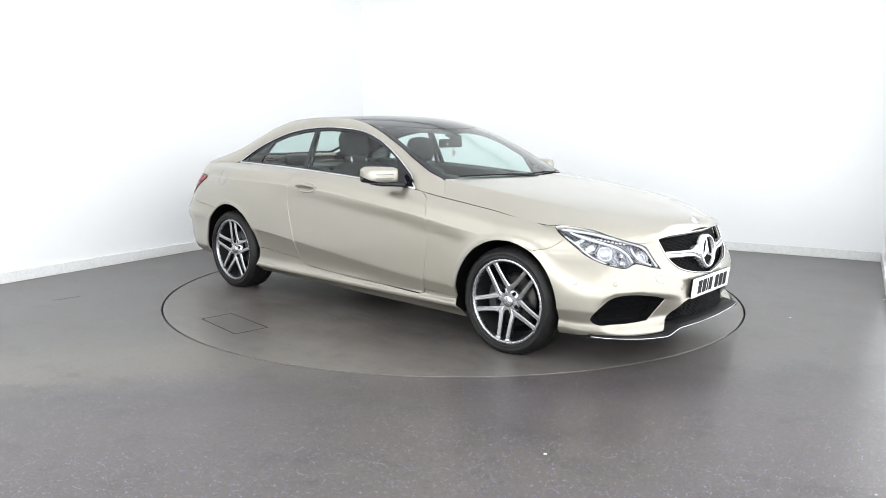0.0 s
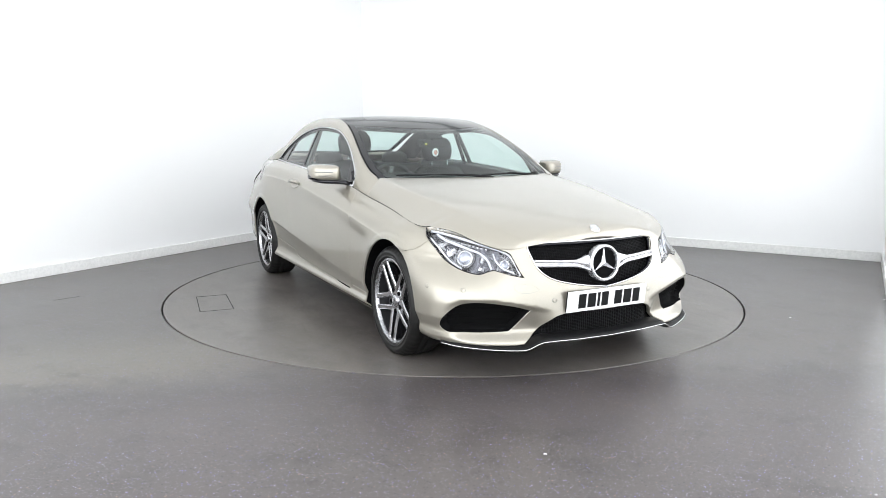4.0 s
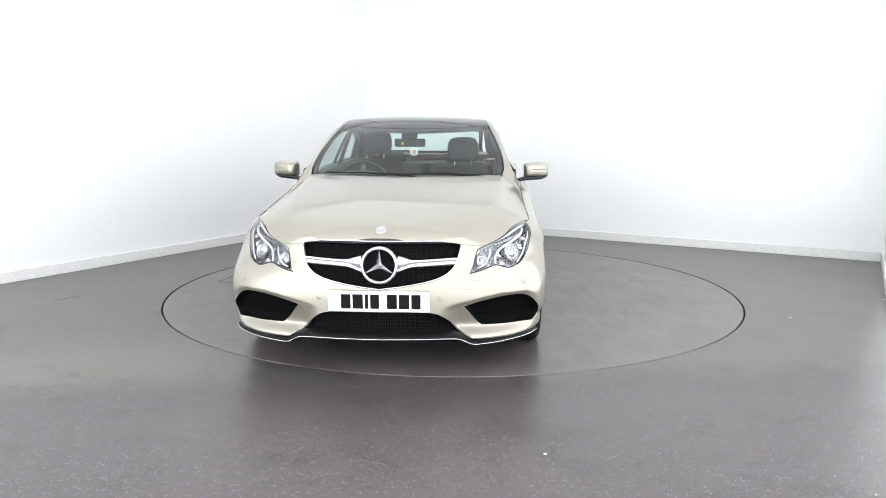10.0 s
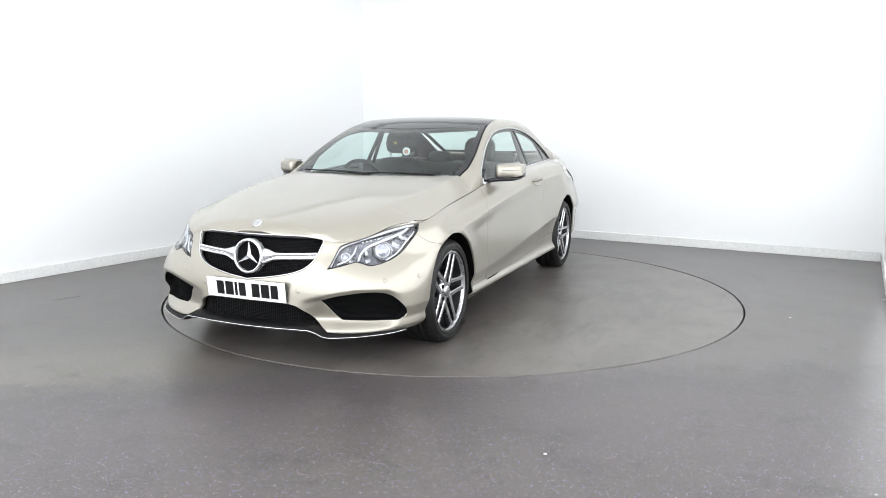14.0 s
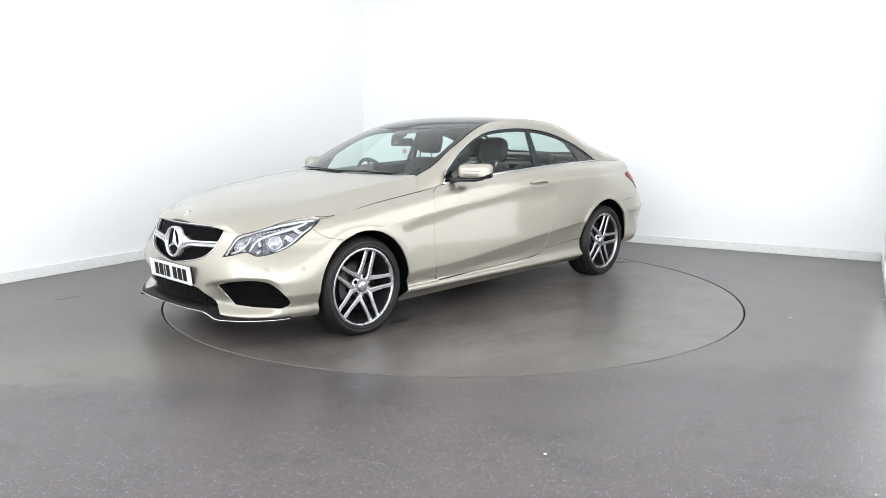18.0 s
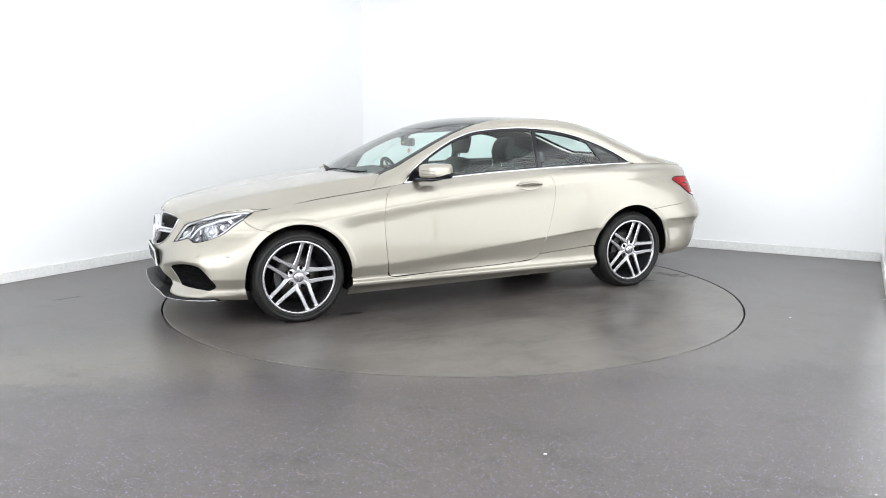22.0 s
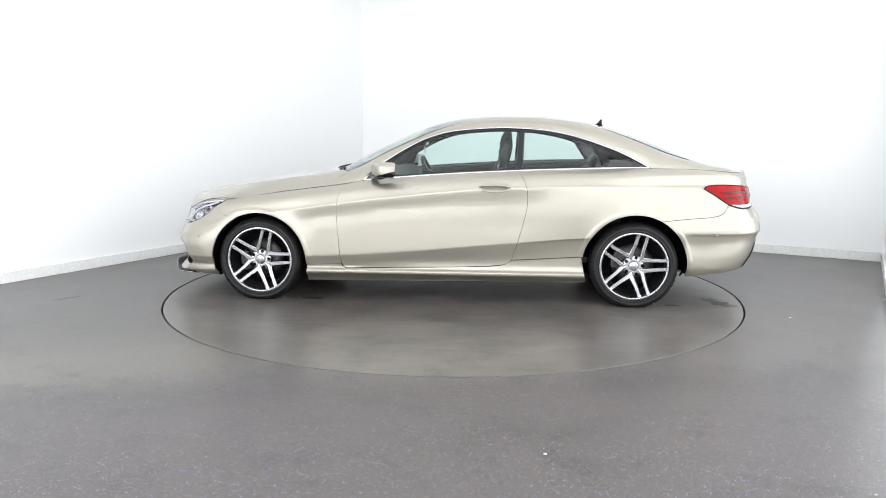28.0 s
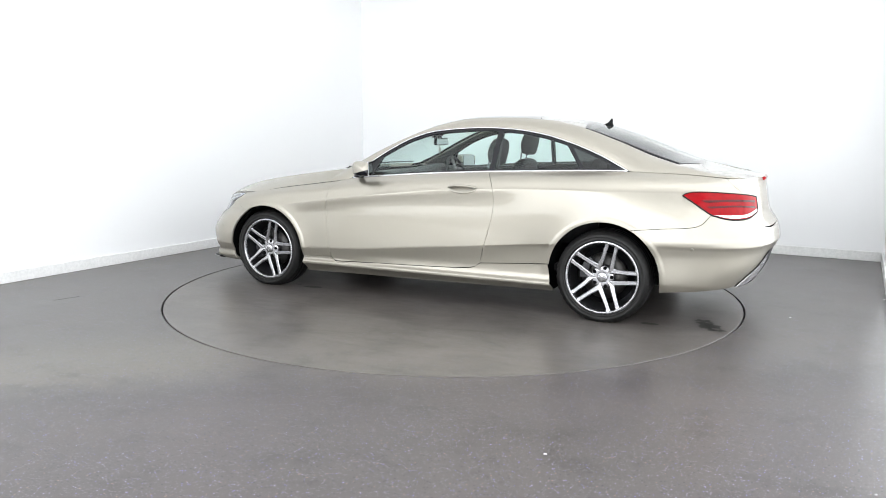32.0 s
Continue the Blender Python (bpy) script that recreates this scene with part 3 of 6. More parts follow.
def arch(cx, r, start, end, n=26, squash=1.0):
    """Wheel arch from one angle to another (degrees, 0 to the front), as (a, z) points."""
    pts = []
    for i in range(n + 1):
        q = radians(start + (end - start) * i / n)
        x, z = cx + r * math.cos(q), HUB_Z + r * math.sin(q) * squash
        pts.append((a_of_x(x, max(z, 0.14)), max(z, 0.14)))
    return pts


BOTTOM = 0.145
FR, RR = 0.357, 0.372                    # arch radii

# shutlines on the lower body, as (a, height)
DOOR_FRONT = [(0.66, belt_z(0.66)), (0.745, 0.84), (0.778, 0.743), (0.783, 0.627), (0.767, 0.408), (0.752, 0.295)]
DOOR_FOOT = [(0.752, 0.295), (0.742, 0.268), (0.715, 0.258)]
DOOR_SILL = [(0.715, 0.258), (0.30, 0.268), (-0.23, 0.283), (-0.43, 0.297)]
DOOR_HEEL = [(-0.43, 0.297), (-0.475, 0.31), (-0.501, 0.335)]
DOOR_REAR = [(-0.501, 0.335), (-0.551, 0.497), (-0.600, 0.686), (-0.610, 0.80), (-0.60, 0.87), (-0.575, 0.935), (-0.535, belt_z(-0.535))]
FRONT_SEAM = [(1.60, 0.612), (1.66, 0.626), (1.78, 0.646), (1.885, 0.697)]
HEADLIGHT_TOP = [(1.775, 0.752), (1.83, 0.760), (1.90, 0.757), (2.0, 0.749), (2.09, 0.735), (2.18, 0.712), (2.28, 0.684), (2.335, 0.668), (2.385, 0.650), (2.404, 0.615), (2.412, 0.534)]
HEADLIGHT_LOW = [(2.412, 0.534), (2.35, 0.549), (2.285, 0.570), (2.25, 0.564), (2.19, 0.550), (2.115, 0.563), (2.05, 0.590), (1.975, 0.642), (1.885, 0.697), (1.80, 0.738), (1.775, 0.752)]
FOG_TOP = [(2.395, 0.366), (2.307, 0.392), (2.165, 0.413), (2.046, 0.414), (1.947, 0.392), (1.852, 0.348), (1.785, 0.308), (1.764, 0.286)]
FOG_LOW = [(1.764, 0.286), (1.776, 0.268), (1.822, 0.258), (1.952, 0.254), (2.12, 0.254), (2.278, 0.257)]
FOG_IN = [(2.278, 0.257), (2.328, 0.292), (2.395, 0.366)]
GRILLE_SIDE = [(2.470, 0.692), (2.467, 0.672), (2.489, 0.619), (2.507, 0.558), (2.556, 0.514), (2.675, 0.481), (AF, 0.462)]
GRILLE_TOP = [(AF, 0.702), (2.65, 0.702), (2.49, 0.698), (2.470, 0.692)]
INTAKE = [(AF, 0.345), (2.56, 0.342), (2.47, 0.302), (2.405, 0.243), (2.325, 0.199)]
TAIL_LAMP = [[(-1.905, 0.863), (-1.955, 0.883), (-2.10, 0.885), (-2.36, 0.866), (-2.520, 0.848)], [(-2.520, 0.848), (-2.532, 0.80), (-2.520, 0.752)],
             [(-2.520, 0.752), (-2.36, 0.719), (-2.20, 0.719), (-2.085, 0.747)], [(-2.085, 0.747), (-1.98, 0.818), (-1.905, 0.863)]]
REAR_SEAM = [(-1.50, 0.632), (-1.75, 0.652), (-1.978, 0.676), (-2.08, 0.746)]
TAIL_EDGE = [(-1.80, 0.232), (-2.15, 0.268), (-2.315, 0.285), (-2.38, 0.345), (-2.51, 0.42), (-2.62, 0.49)]


def belt_line(a, b, n=12, drop=0.0):
    out = []
    for i in range(n + 1):
        x = a + (b - a) * i / n
        xx = low(x, 0.8).x
        out.append((x, belt_z(xx) - drop))
    return out


hood_y = pchip([0.62, 1.2, 1.5, 1.589, 1.638, 1.673, 1.719, 1.786, 1.847, 1.91, 1.978, 2.014, 2.045, 2.068, 2.10, 2.125, 2.137],
               [0.79, 0.789, 0.797, 0.796, 0.780, 0.762, 0.740, 0.705, 0.676, 0.646, 0.588, 0.546, 0.497, 0.43, 0.30, 0.16, 0.0])
hood_rim = pchip([0.62, 0.74, 1.2, 1.589, 1.638, 1.673, 1.719, 1.786, 1.847, 1.91, 1.978, 2.014, 2.045, 2.068, 2.09, 2.137],
                 [0.895, 0.876, 0.815, 0.759, 0.757, 0.763, 0.760, 0.752, 0.738, 0.715, 0.687, 0.674, 0.672, 0.680, 0.697, 0.708])


ridge_y = pchip([0.70, 1.09, 1.42, 1.79, 2.06, 2.14], [0.655, 0.652, 0.615, 0.535, 0.42, 0.36])
ridge_drop = pchip([0.70, 1.30, 1.60, 1.85, 2.06, 2.14], [0.024, 0.019, 0.022, 0.032, 0.052, 0.04])


def hood_surface(x, u):
    """x along the bonnet, u from its middle (0) over the ridge (0.7) to its edge (1)."""
    w = hood_y(x)
    kc = min(ridge_y(x) / max(w, 1e-6), 0.94)
    mid, rim = hood_mid(x), hood_rim(x)
    zc = mid - min(ridge_drop(x), max(0.0, (mid - rim) * 0.8))
    if u < 0.7:
        t = u / 0.7
        return Vector((x, w * kc * t, mid + (zc - mid) * t ** 2.4))
    t = (u - 0.7) / 0.3
    return Vector((x, w * (kc + (1 - kc) * t), zc + (rim - zc) * (0.80 * t + 0.20 * t * t)))


def hood_back(u):
    """Rear edge of the bonnet: along the screen, then forward again beside the pillar."""
    return 0.925 - 0.19 * (u / 0.7) ** 2.2 if u < 0.7 else 0.735 + 0.105 * (u - 0.7) / 0.3


def rail_foot(x):
    """Lower line of the painted roof rail and pillars."""
    b = Vector((x, belt_y(x), belt_z(x)))
    if x < A1:                                           # follows the rounded tail
        b.y *= math.sqrt(max(0.0, 1 - ((x - A1) / (-2.310 - A1)) ** 4.8))
    if x > 0.52:
        k = ease(0.52, 0.62, x)
        return Vector((x, cant_y(min(x, 0.6)), cant_z(min(x, 0.6)))).lerp(b, k)
    if x < -1.44:
        k = ease(-1.44, -1.60, x)
        xx = max(x, -1.497)
        return Vector((x, cant_y(xx), cant_z(xx))).lerp(b, k)
    return Vector((x, cant_y(x), cant_z(x)))


def rail_surface(x, k):
    a, b = rail_foot(x), Vector((x, edge_y(x), edge_z(x)))
    p = a.lerp(b, k)
    w = (b - a)
    n = Vector((0, w.z, -w.y))
    return p + n * (0.55 * k * (1 - k))


def side_glass(x, z):
    lo, hi = belt_z(x), max(cant_z(x), belt_z(x) + 0.01)
    y0 = belt_y(x) - 0.016 - 0.016 * ease(-0.6, -1.45, x)
    t = (z - lo) / (hi - lo) if x > -1.44 and x < 0.5 else ease(lo, lo + 0.3, z) * 0.3
    return Vector((x, y0 + (cant_y(x) - y0) * t + 0.012 * t * (1 - t) - 0.004, z))


def screen(u, v):
    """Windscreen: u across (0 middle to 1 edge), v up."""
    x = (0.935 - 0.195 * abs(u) ** 2.2) * (1 - v) + (0.235 - 0.27 * u * u) * v
    p = top(x, u * (edge_y(x) - 0.012))
    return p


def roof(u, v):
    """u across, v from the windscreen to the rear."""
    x = (0.235 - 0.27 * u * u) * (1 - v) + (-1.10 - 0.06 * u * u) * v
    return top(x, u * (edge_y(x) - 0.004))


def back_glass(u, v):
    x = (-1.10 - 0.06 * u * u) * (1 - v) + (-1.90 + 0.10 * u * u) * v
    return top(x, u * (edge_y(x) - 0.03 - 0.04 * v))


def lid(u, v):
    x = (-1.90 + 0.10 * u * u) * (1 - v) + (-2.303 + 0.10 * abs(u) ** 2.6) * v
    p = top(x, u * (edge_y(x) - 0.004))
    return p


CAR = tagged(new("car"), "champagne beige metallic coupe parked on the turntable", "car")


def square(u0=0.0, u1=1.0, v0=0.0, v1=1.0):
    return [Vector((u0, v0)), Vector((u1, v0)), Vector((u1, v1)), Vector((u0, v1))]


def patch(name, f, mat, parent, nu=24, nv=24, u=(0, 1), v=(0, 1), both=True, label="", depth=0.012, lift=0.0, sides=(1,)):
    """A sheet over a whole rectangle of a surface, with turned-in edges."""
    def one(s):
        vs, ns, fs = [], [], []
        for j in range(nv + 1):
            for i in range(nu + 1):
                a, b = u[0] + (u[1] - u[0]) * i / nu, v[0] + (v[1] - v[0]) * j / nv
                n = normal_at(f, a, b)
                vs.append((f(a, b) + n * lift) * Vector((1, s, 1)))
                ns.append(n * Vector((1, s, 1)))
        for j in range(nv):
            for i in range(nu):
                q = (j * (nu + 1) + i, j * (nu + 1) + i + 1, (j + 1) * (nu + 1) + i + 1, (j + 1) * (nu + 1) + i)
                up = (vs[q[1]] - vs[q[0]]).cross(vs[q[3]] - vs[q[0]]).dot(ns[q[0]]) > 0
                fs.append(q if up else q[::-1])
        ring = [i for i in range(nu + 1)] + [j * (nu + 1) + nu for j in range(1, nv + 1)]
        ring += [nv * (nu + 1) + i for i in range(nu - 1, -1, -1)] + [j * (nu + 1) for j in range(nv - 1, 0, -1)]
        for i, j in zip(ring, ring[1:] + ring[:1]):
            if abs(vs[i].y) < 1e-4 and abs(vs[j].y) < 1e-4:
                continue
            k = len(vs)
            pi, pj, ni, nj = vs[i], vs[j], ns[i], ns[j]
            out = (pj - pi).cross(ni)
            out = out.normalized() if out.length > 1e-9 else ni
            if out.dot(pi - vs[(nv // 2) * (nu + 1) + nu // 2]) < 0:
                out = -out
            vs += [pi.copy(), pj.copy(), pj - nj * depth, pi - ni * depth]
            ns += [(ni + out).normalized(), (nj + out).normalized(), out, out]
            up = (pj - pi).cross(-ni).dot(out) > 0
            fs.append((k, k + 1, k + 2, k + 3) if up else (k + 3, k + 2, k + 1, k))
        return vs, ns, fs
    made = []
    for s in ((0,) if both else sides):
        vs, ns, fs = one(1 if both else s)
        if both:
            v2, n2, f2 = one(-1)
            fs = fs + [tuple(len(vs) + i for i in q) for q in f2]
            vs, ns = vs + v2, ns + n2
        me = bpy.data.meshes.new(name)
        me.from_pydata(vs, [], fs)
        me.polygons.foreach_set("use_smooth", [True] * len(me.polygons))
        me.normals_split_custom_set_from_vertices(ns)
        me.materials.append(mat)
        ob = new(name, me)
        ob.parent = parent
        if label:
            tagged(ob, label)
        made.append(ob)
    return made if len(made) > 1 else made[0]


VKNOTS = [0.10, 0.30, 0.43, 0.60, 0.80, 0.95]
ROWS = [0.16, 0.18, 0.20, 0.213, 0.225, 0.232, 0.238, 0.245, 0.253, 0.262, 0.28, 0.30, 0.33, 0.36, 0.39, 0.418, 0.427, 0.433, 0.445, 0.48, 0.52, 0.56, 0.60, 0.65, 0.70, 0.745, 0.77, 0.789, 0.796, 0.80, 0.805, 0.816, 0.83, 0.85, 0.87, 0.89, 0.91, 0.925, 0.94]


def levels_at(a):
    x = min(max(a, -2.4), A0)
    if a > A0:
        x = low(a, 0.7).x
    zl = min(low_z(x), 0.56)
    return [0.10, 0.30, zl, max(0.60, zl + 0.03), max(crease_z(x), 0.63), belt_z(x) + 0.012 * ease(1.5, 1.6, x)]


def flow(a, v):
    """Lower body by levels that follow the creases."""
    return low(a, float(np.interp(v, VKNOTS, levels_at(a))))


def flowed(poly):
    return [Vector((p.x, float(np.interp(p.y, levels_at(p.x), VKNOTS)))) for p in poly]


def lip_points(cx):
    """Points along the edges of an arch's lip."""
    r0 = 0.364 if cx > 0 else 0.380
    return [Vector(p) for k in range(7) for p in arch(cx, r0 + 0.0075 * k, -10, 190, 84)]


def body_panels():
    # doors
    door = loop(DOOR_FRONT, DOOR_FOOT, DOOR_SILL, DOOR_HEEL, DOOR_REAR, belt_line(-0.535, 0.66))
    doors = panel("door", flow, flowed(door), PAINT, CAR, sides=(1, -1), res=0.03, rows=ROWS)
    # front wings
    wing = loop([(0.66, belt_z(0.66)), (0.745, 0.84), (0.778, 0.743), (0.783, 0.627), (0.767, 0.408), (0.755, 0.288)],
                [(0.755, 0.288), (1.01, 0.280)], arch(HUB, FR, 184, 60), [arch(HUB, FR, 184, 60)[-1], *FRONT_SEAM[1:]],
                [(1.885, 0.697), (1.80, 0.738), (1.772, 0.758)], [(1.772, 0.758), (1.72, 0.758), *belt_line(1.65, 0.66)])
    panel("front_wing", flow, flowed(wing), PAINT, CAR, sides=(1, -1), res=0.03, rows=ROWS, extra=flowed(lip_points(HUB)))
    # sills
    sill = loop([(1.03, BOTTOM), (1.015, 0.278)], [(1.015, 0.278), (0.755, 0.284)], [(0.752, 0.270), (0.715, 0.256), (0.30, 0.266), (-0.23, 0.281), (-0.43, 0.295), (-0.501, 0.331)],
                [(-0.51, 0.333), (-0.75, 0.349), (-1.004, 0.366)], [(-1.004, 0.366), (-1.04, BOTTOM + 0.03)], [(-1.04, BOTTOM + 0.03), (1.03, BOTTOM)])
    panel("sill", flow, flowed(sill), PAINT, CAR, sides=(1, -1), res=0.03, rows=ROWS)
    # rear quarters
    back = arch(-HUB, RR, 9, 118)
    lamp_top, lamp_side = TAIL_LAMP[0], TAIL_LAMP[3]
    quarter = loop(DOOR_REAR[::-1], [(-0.501, 0.335), (-0.75, 0.351), (-1.004, 0.368)], back, [back[-1], *[p for p in REAR_SEAM if p[0] < back[-1][0] - 0.02]],
                   lamp_side, lamp_top[:4], [lamp_top[3], (-2.26, 0.92), (-2.2, belt_z(-2.2))], belt_line(-2.2, -0.535, 24))
    panel("rear_quarter", flow, flowed(quarter), PAINT, CAR, sides=(1, -1), res=0.03, rows=ROWS, extra=flowed(lip_points(-HUB)))
    # front bumper
    fa = arch(HUB, FR, 60, -25)
    head = loop(HEADLIGHT_TOP, HEADLIGHT_LOW)
    outer = loop([fa[0], *FRONT_SEAM[1:]], HEADLIGHT_LOW[::-1][2:], HEADLIGHT_TOP[::-1][:4], [(2.335, 0.668), (2.40, 0.682), (2.467, 0.690)],
                 GRILLE_SIDE[1:], [(AF, 0.462), (AF, 0.338)], INTAKE, [(2.325, 0.199), (2.25, 0.193), (2.05, 0.195), (1.85, 0.200), (1.72, 0.195), (fa[-1][0] + 0.004, 0.178)], [q for q in fa[::-1] if q[1] > 0.18])
    panel("front_bumper", low, outer, PAINT, CAR, holes=[loop(FOG_TOP, FOG_LOW, FOG_IN)], both=True, res=0.024, aspect=0.5, depth=0.02, extra=lip_points(HUB))
    # bonnet
    patch("bonnet", lambda u, v: hood_surface(hood_back(max(u, 0.0)) * (1 - v) + 2.137 * v, max(u, 0.0)), PAINT, CAR, 40, 80, u=(0, 1.0), v=(0, 0.994), depth=0.03)
    # roof rails and pillars
    patch("roof_rail", rail_surface, PAINT, CAR, 96, 8, u=(0.835, -2.198), v=(0.0, 1.0), both=False, sides=(1, -1))
    patch("roof_panel", roof, PAINT, CAR, 20, 14, v=(0.72, 1.0))
    patch("glass_roof", roof, ROOF_GLASS, CAR, 20, 24, v=(0.012, 0.30), label="black glass roof panel")
    patch("glass_roof", roof, ROOF_GLASS, CAR, 20, 24, v=(0.305, 0.715), label="black glass roof panel")
    patch("boot_lid", lid, PAINT, CAR, 24, 16, v=(0.01, 1.0), depth=0.03)
    # rear bumper and tail
    ra = arch(-HUB, RR, 118, 205)
    tail = loop([TAIL_LAMP[0][3], (-2.26, 0.92), (-2.2, belt_z(-2.2))], [(-2.2, belt_z(-2.2)), (-2.5, 0.966), (AR, 0.966)], [(AR, 0.966), (AR, 0.66)],
                [(AR, 0.66), (-2.535, 0.66), (-2.520, 0.752)], TAIL_LAMP[1][::-1], TAIL_LAMP[0][::-1][:2])
    panel("tail_panel", low, tail, PAINT, CAR, both=True, res=0.04, aspect=0.5)
    low_tail = loop([ra[0], *[p for p in REAR_SEAM if p[0] < ra[0][0] - 0.02]], TAIL_LAMP[2][::-1], [(-2.520, 0.752), (-2.535, 0.655), (AR, 0.655)],
                    [(AR, 0.655), (AR, 0.49)], [(AR, 0.49), (-2.8, 0.50), *TAIL_EDGE[::-1]], [p for p in ra[::-1] if p[1] > 0.24])
    panel("rear_bumper", low, low_tail, PAINT, CAR, both=True, res=0.03, aspect=0.5, extra=lip_points(-HUB))
    return doors


DOORS = body_panels()


def windows():
    patch("windscreen", screen, GLASS, CAR, 16, 16, u=(0, 0.945), v=(0.035, 0.985), depth=0.004, label="clear windscreen with a dark edge")
    patch("windscreen_edge", screen, GLOSSY_BLACK, CAR, 2, 16, u=(0.945, 1.0), v=(0.0, 1.0), both=False, sides=(1, -1), depth=0.008)
    patch("windscreen_edge", screen, GLOSSY_BLACK, CAR, 16, 2, u=(0, 0.945), v=(-0.03, 0.035), depth=0.02)
    patch("windscreen_edge", screen, GLOSSY_BLACK, CAR, 16, 2, u=(0, 0.945), v=(0.985, 1.01), depth=0.01)
    patch("rear_window", back_glass, GLASS, CAR, 16, 16, u=(0, 0.95), v=(0.04, 0.95), depth=0.004)
    patch("rear_window_edge", back_glass, GLOSSY_BLACK, CAR, 2, 16, u=(0.95, 1.02), v=(-0.01, 1.0), both=False, sides=(1, -1), depth=0.008)
    patch("rear_window_edge", back_glass, GLOSSY_BLACK, CAR, 16, 2, u=(0, 0.95), v=(-0.01, 0.04), depth=0.01)
    patch("rear_window_edge", back_glass, GLOSSY_BLACK, CAR, 16, 2, u=(0, 0.95), v=(0.95, 1.0), depth=0.01)
    topline = lambda a, b, n=14, d=0.004: [(a + (b - a) * i / n, cant_z(a + (b - a) * i / n) - d) for i in range(n + 1)]
    base = lambda a, b, n=10, d=0.004: [(a + (b - a) * i / n, belt_z(a + (b - a) * i / n) + d) for i in range(n + 1)]
    d = 0.022
    front = loop(base(0.43, -0.528, d=0.016), [(-0.528, belt_z(-0.528) + 0.016), (-0.546, cant_z(-0.546) - d)], topline(-0.546, 0.37, d=d))
    rear = loop(base(-0.563, -1.17, d=0.016), [(-1.17, belt_z(-1.17) + 0.016), (-1.06, cant_z(-1.06) - d)], topline(-1.06, -0.578, d=d), [(-0.578, cant_z(-0.578) - d), (-0.563, belt_z(-0.563) + 0.016)])
    corner = loop(base(-1.20, -1.37, d=0.016), [(-1.37, belt_z(-1.37) + 0.016), (-1.37, cant_z(-1.37) - d)], topline(-1.37, -1.10, d=d), [(-1.10, cant_z(-1.10) - d), (-1.20, belt_z(-1.20) + 0.016)])
    whole = loop(base(0.575, -1.465), [(-1.465, belt_z(-1.465) + 0.004), (-1.47, cant_z(-1.47) - 0.004)], topline(-1.47, 0.575, n=30))
    for name, pane, glass in (("door_window", front, GLASS), ("quarter_window", rear, GLASS), ("corner_window", corner, DARK_GLASS)):
        panel(name, side_glass, pane, glass, CAR, sides=(1, -1), res=0.05, depth=0.003, lift=-0.004, gap=0.0)
    panel("window_frame", side_glass, whole, GLOSSY_BLACK, CAR, holes=[front, rear, corner], sides=(1, -1), res=0.06, depth=0.02, gap=0.0)
    # bright trims below and above the side windows
    for s in (1, -1):
        flip = Vector((1, s, 1))
        bm = bmesh.new()
        tube(bm, [Vector((x, belt_y(x) - 0.004 - 0.012 * ease(-0.8, -1.5, x), belt_z(x) + 0.002)) * flip for x in [0.60 - 2.09 * i / 40 for i in range(41)]], 0.0085, 8)
        part("belt_trim", bm, CHROME, CAR, "bright chrome strip along the window line")
        bm = bmesh.new()
        tube(bm, [(rail_foot(x) + Vector((0, 0.002, -0.001))) * flip for x in [0.60 - 2.09 * i / 60 for i in range(61)]], 0.006, 8)
        part("window_trim", bm, CHROME, CAR, "bright chrome strip over the windows")


windows()


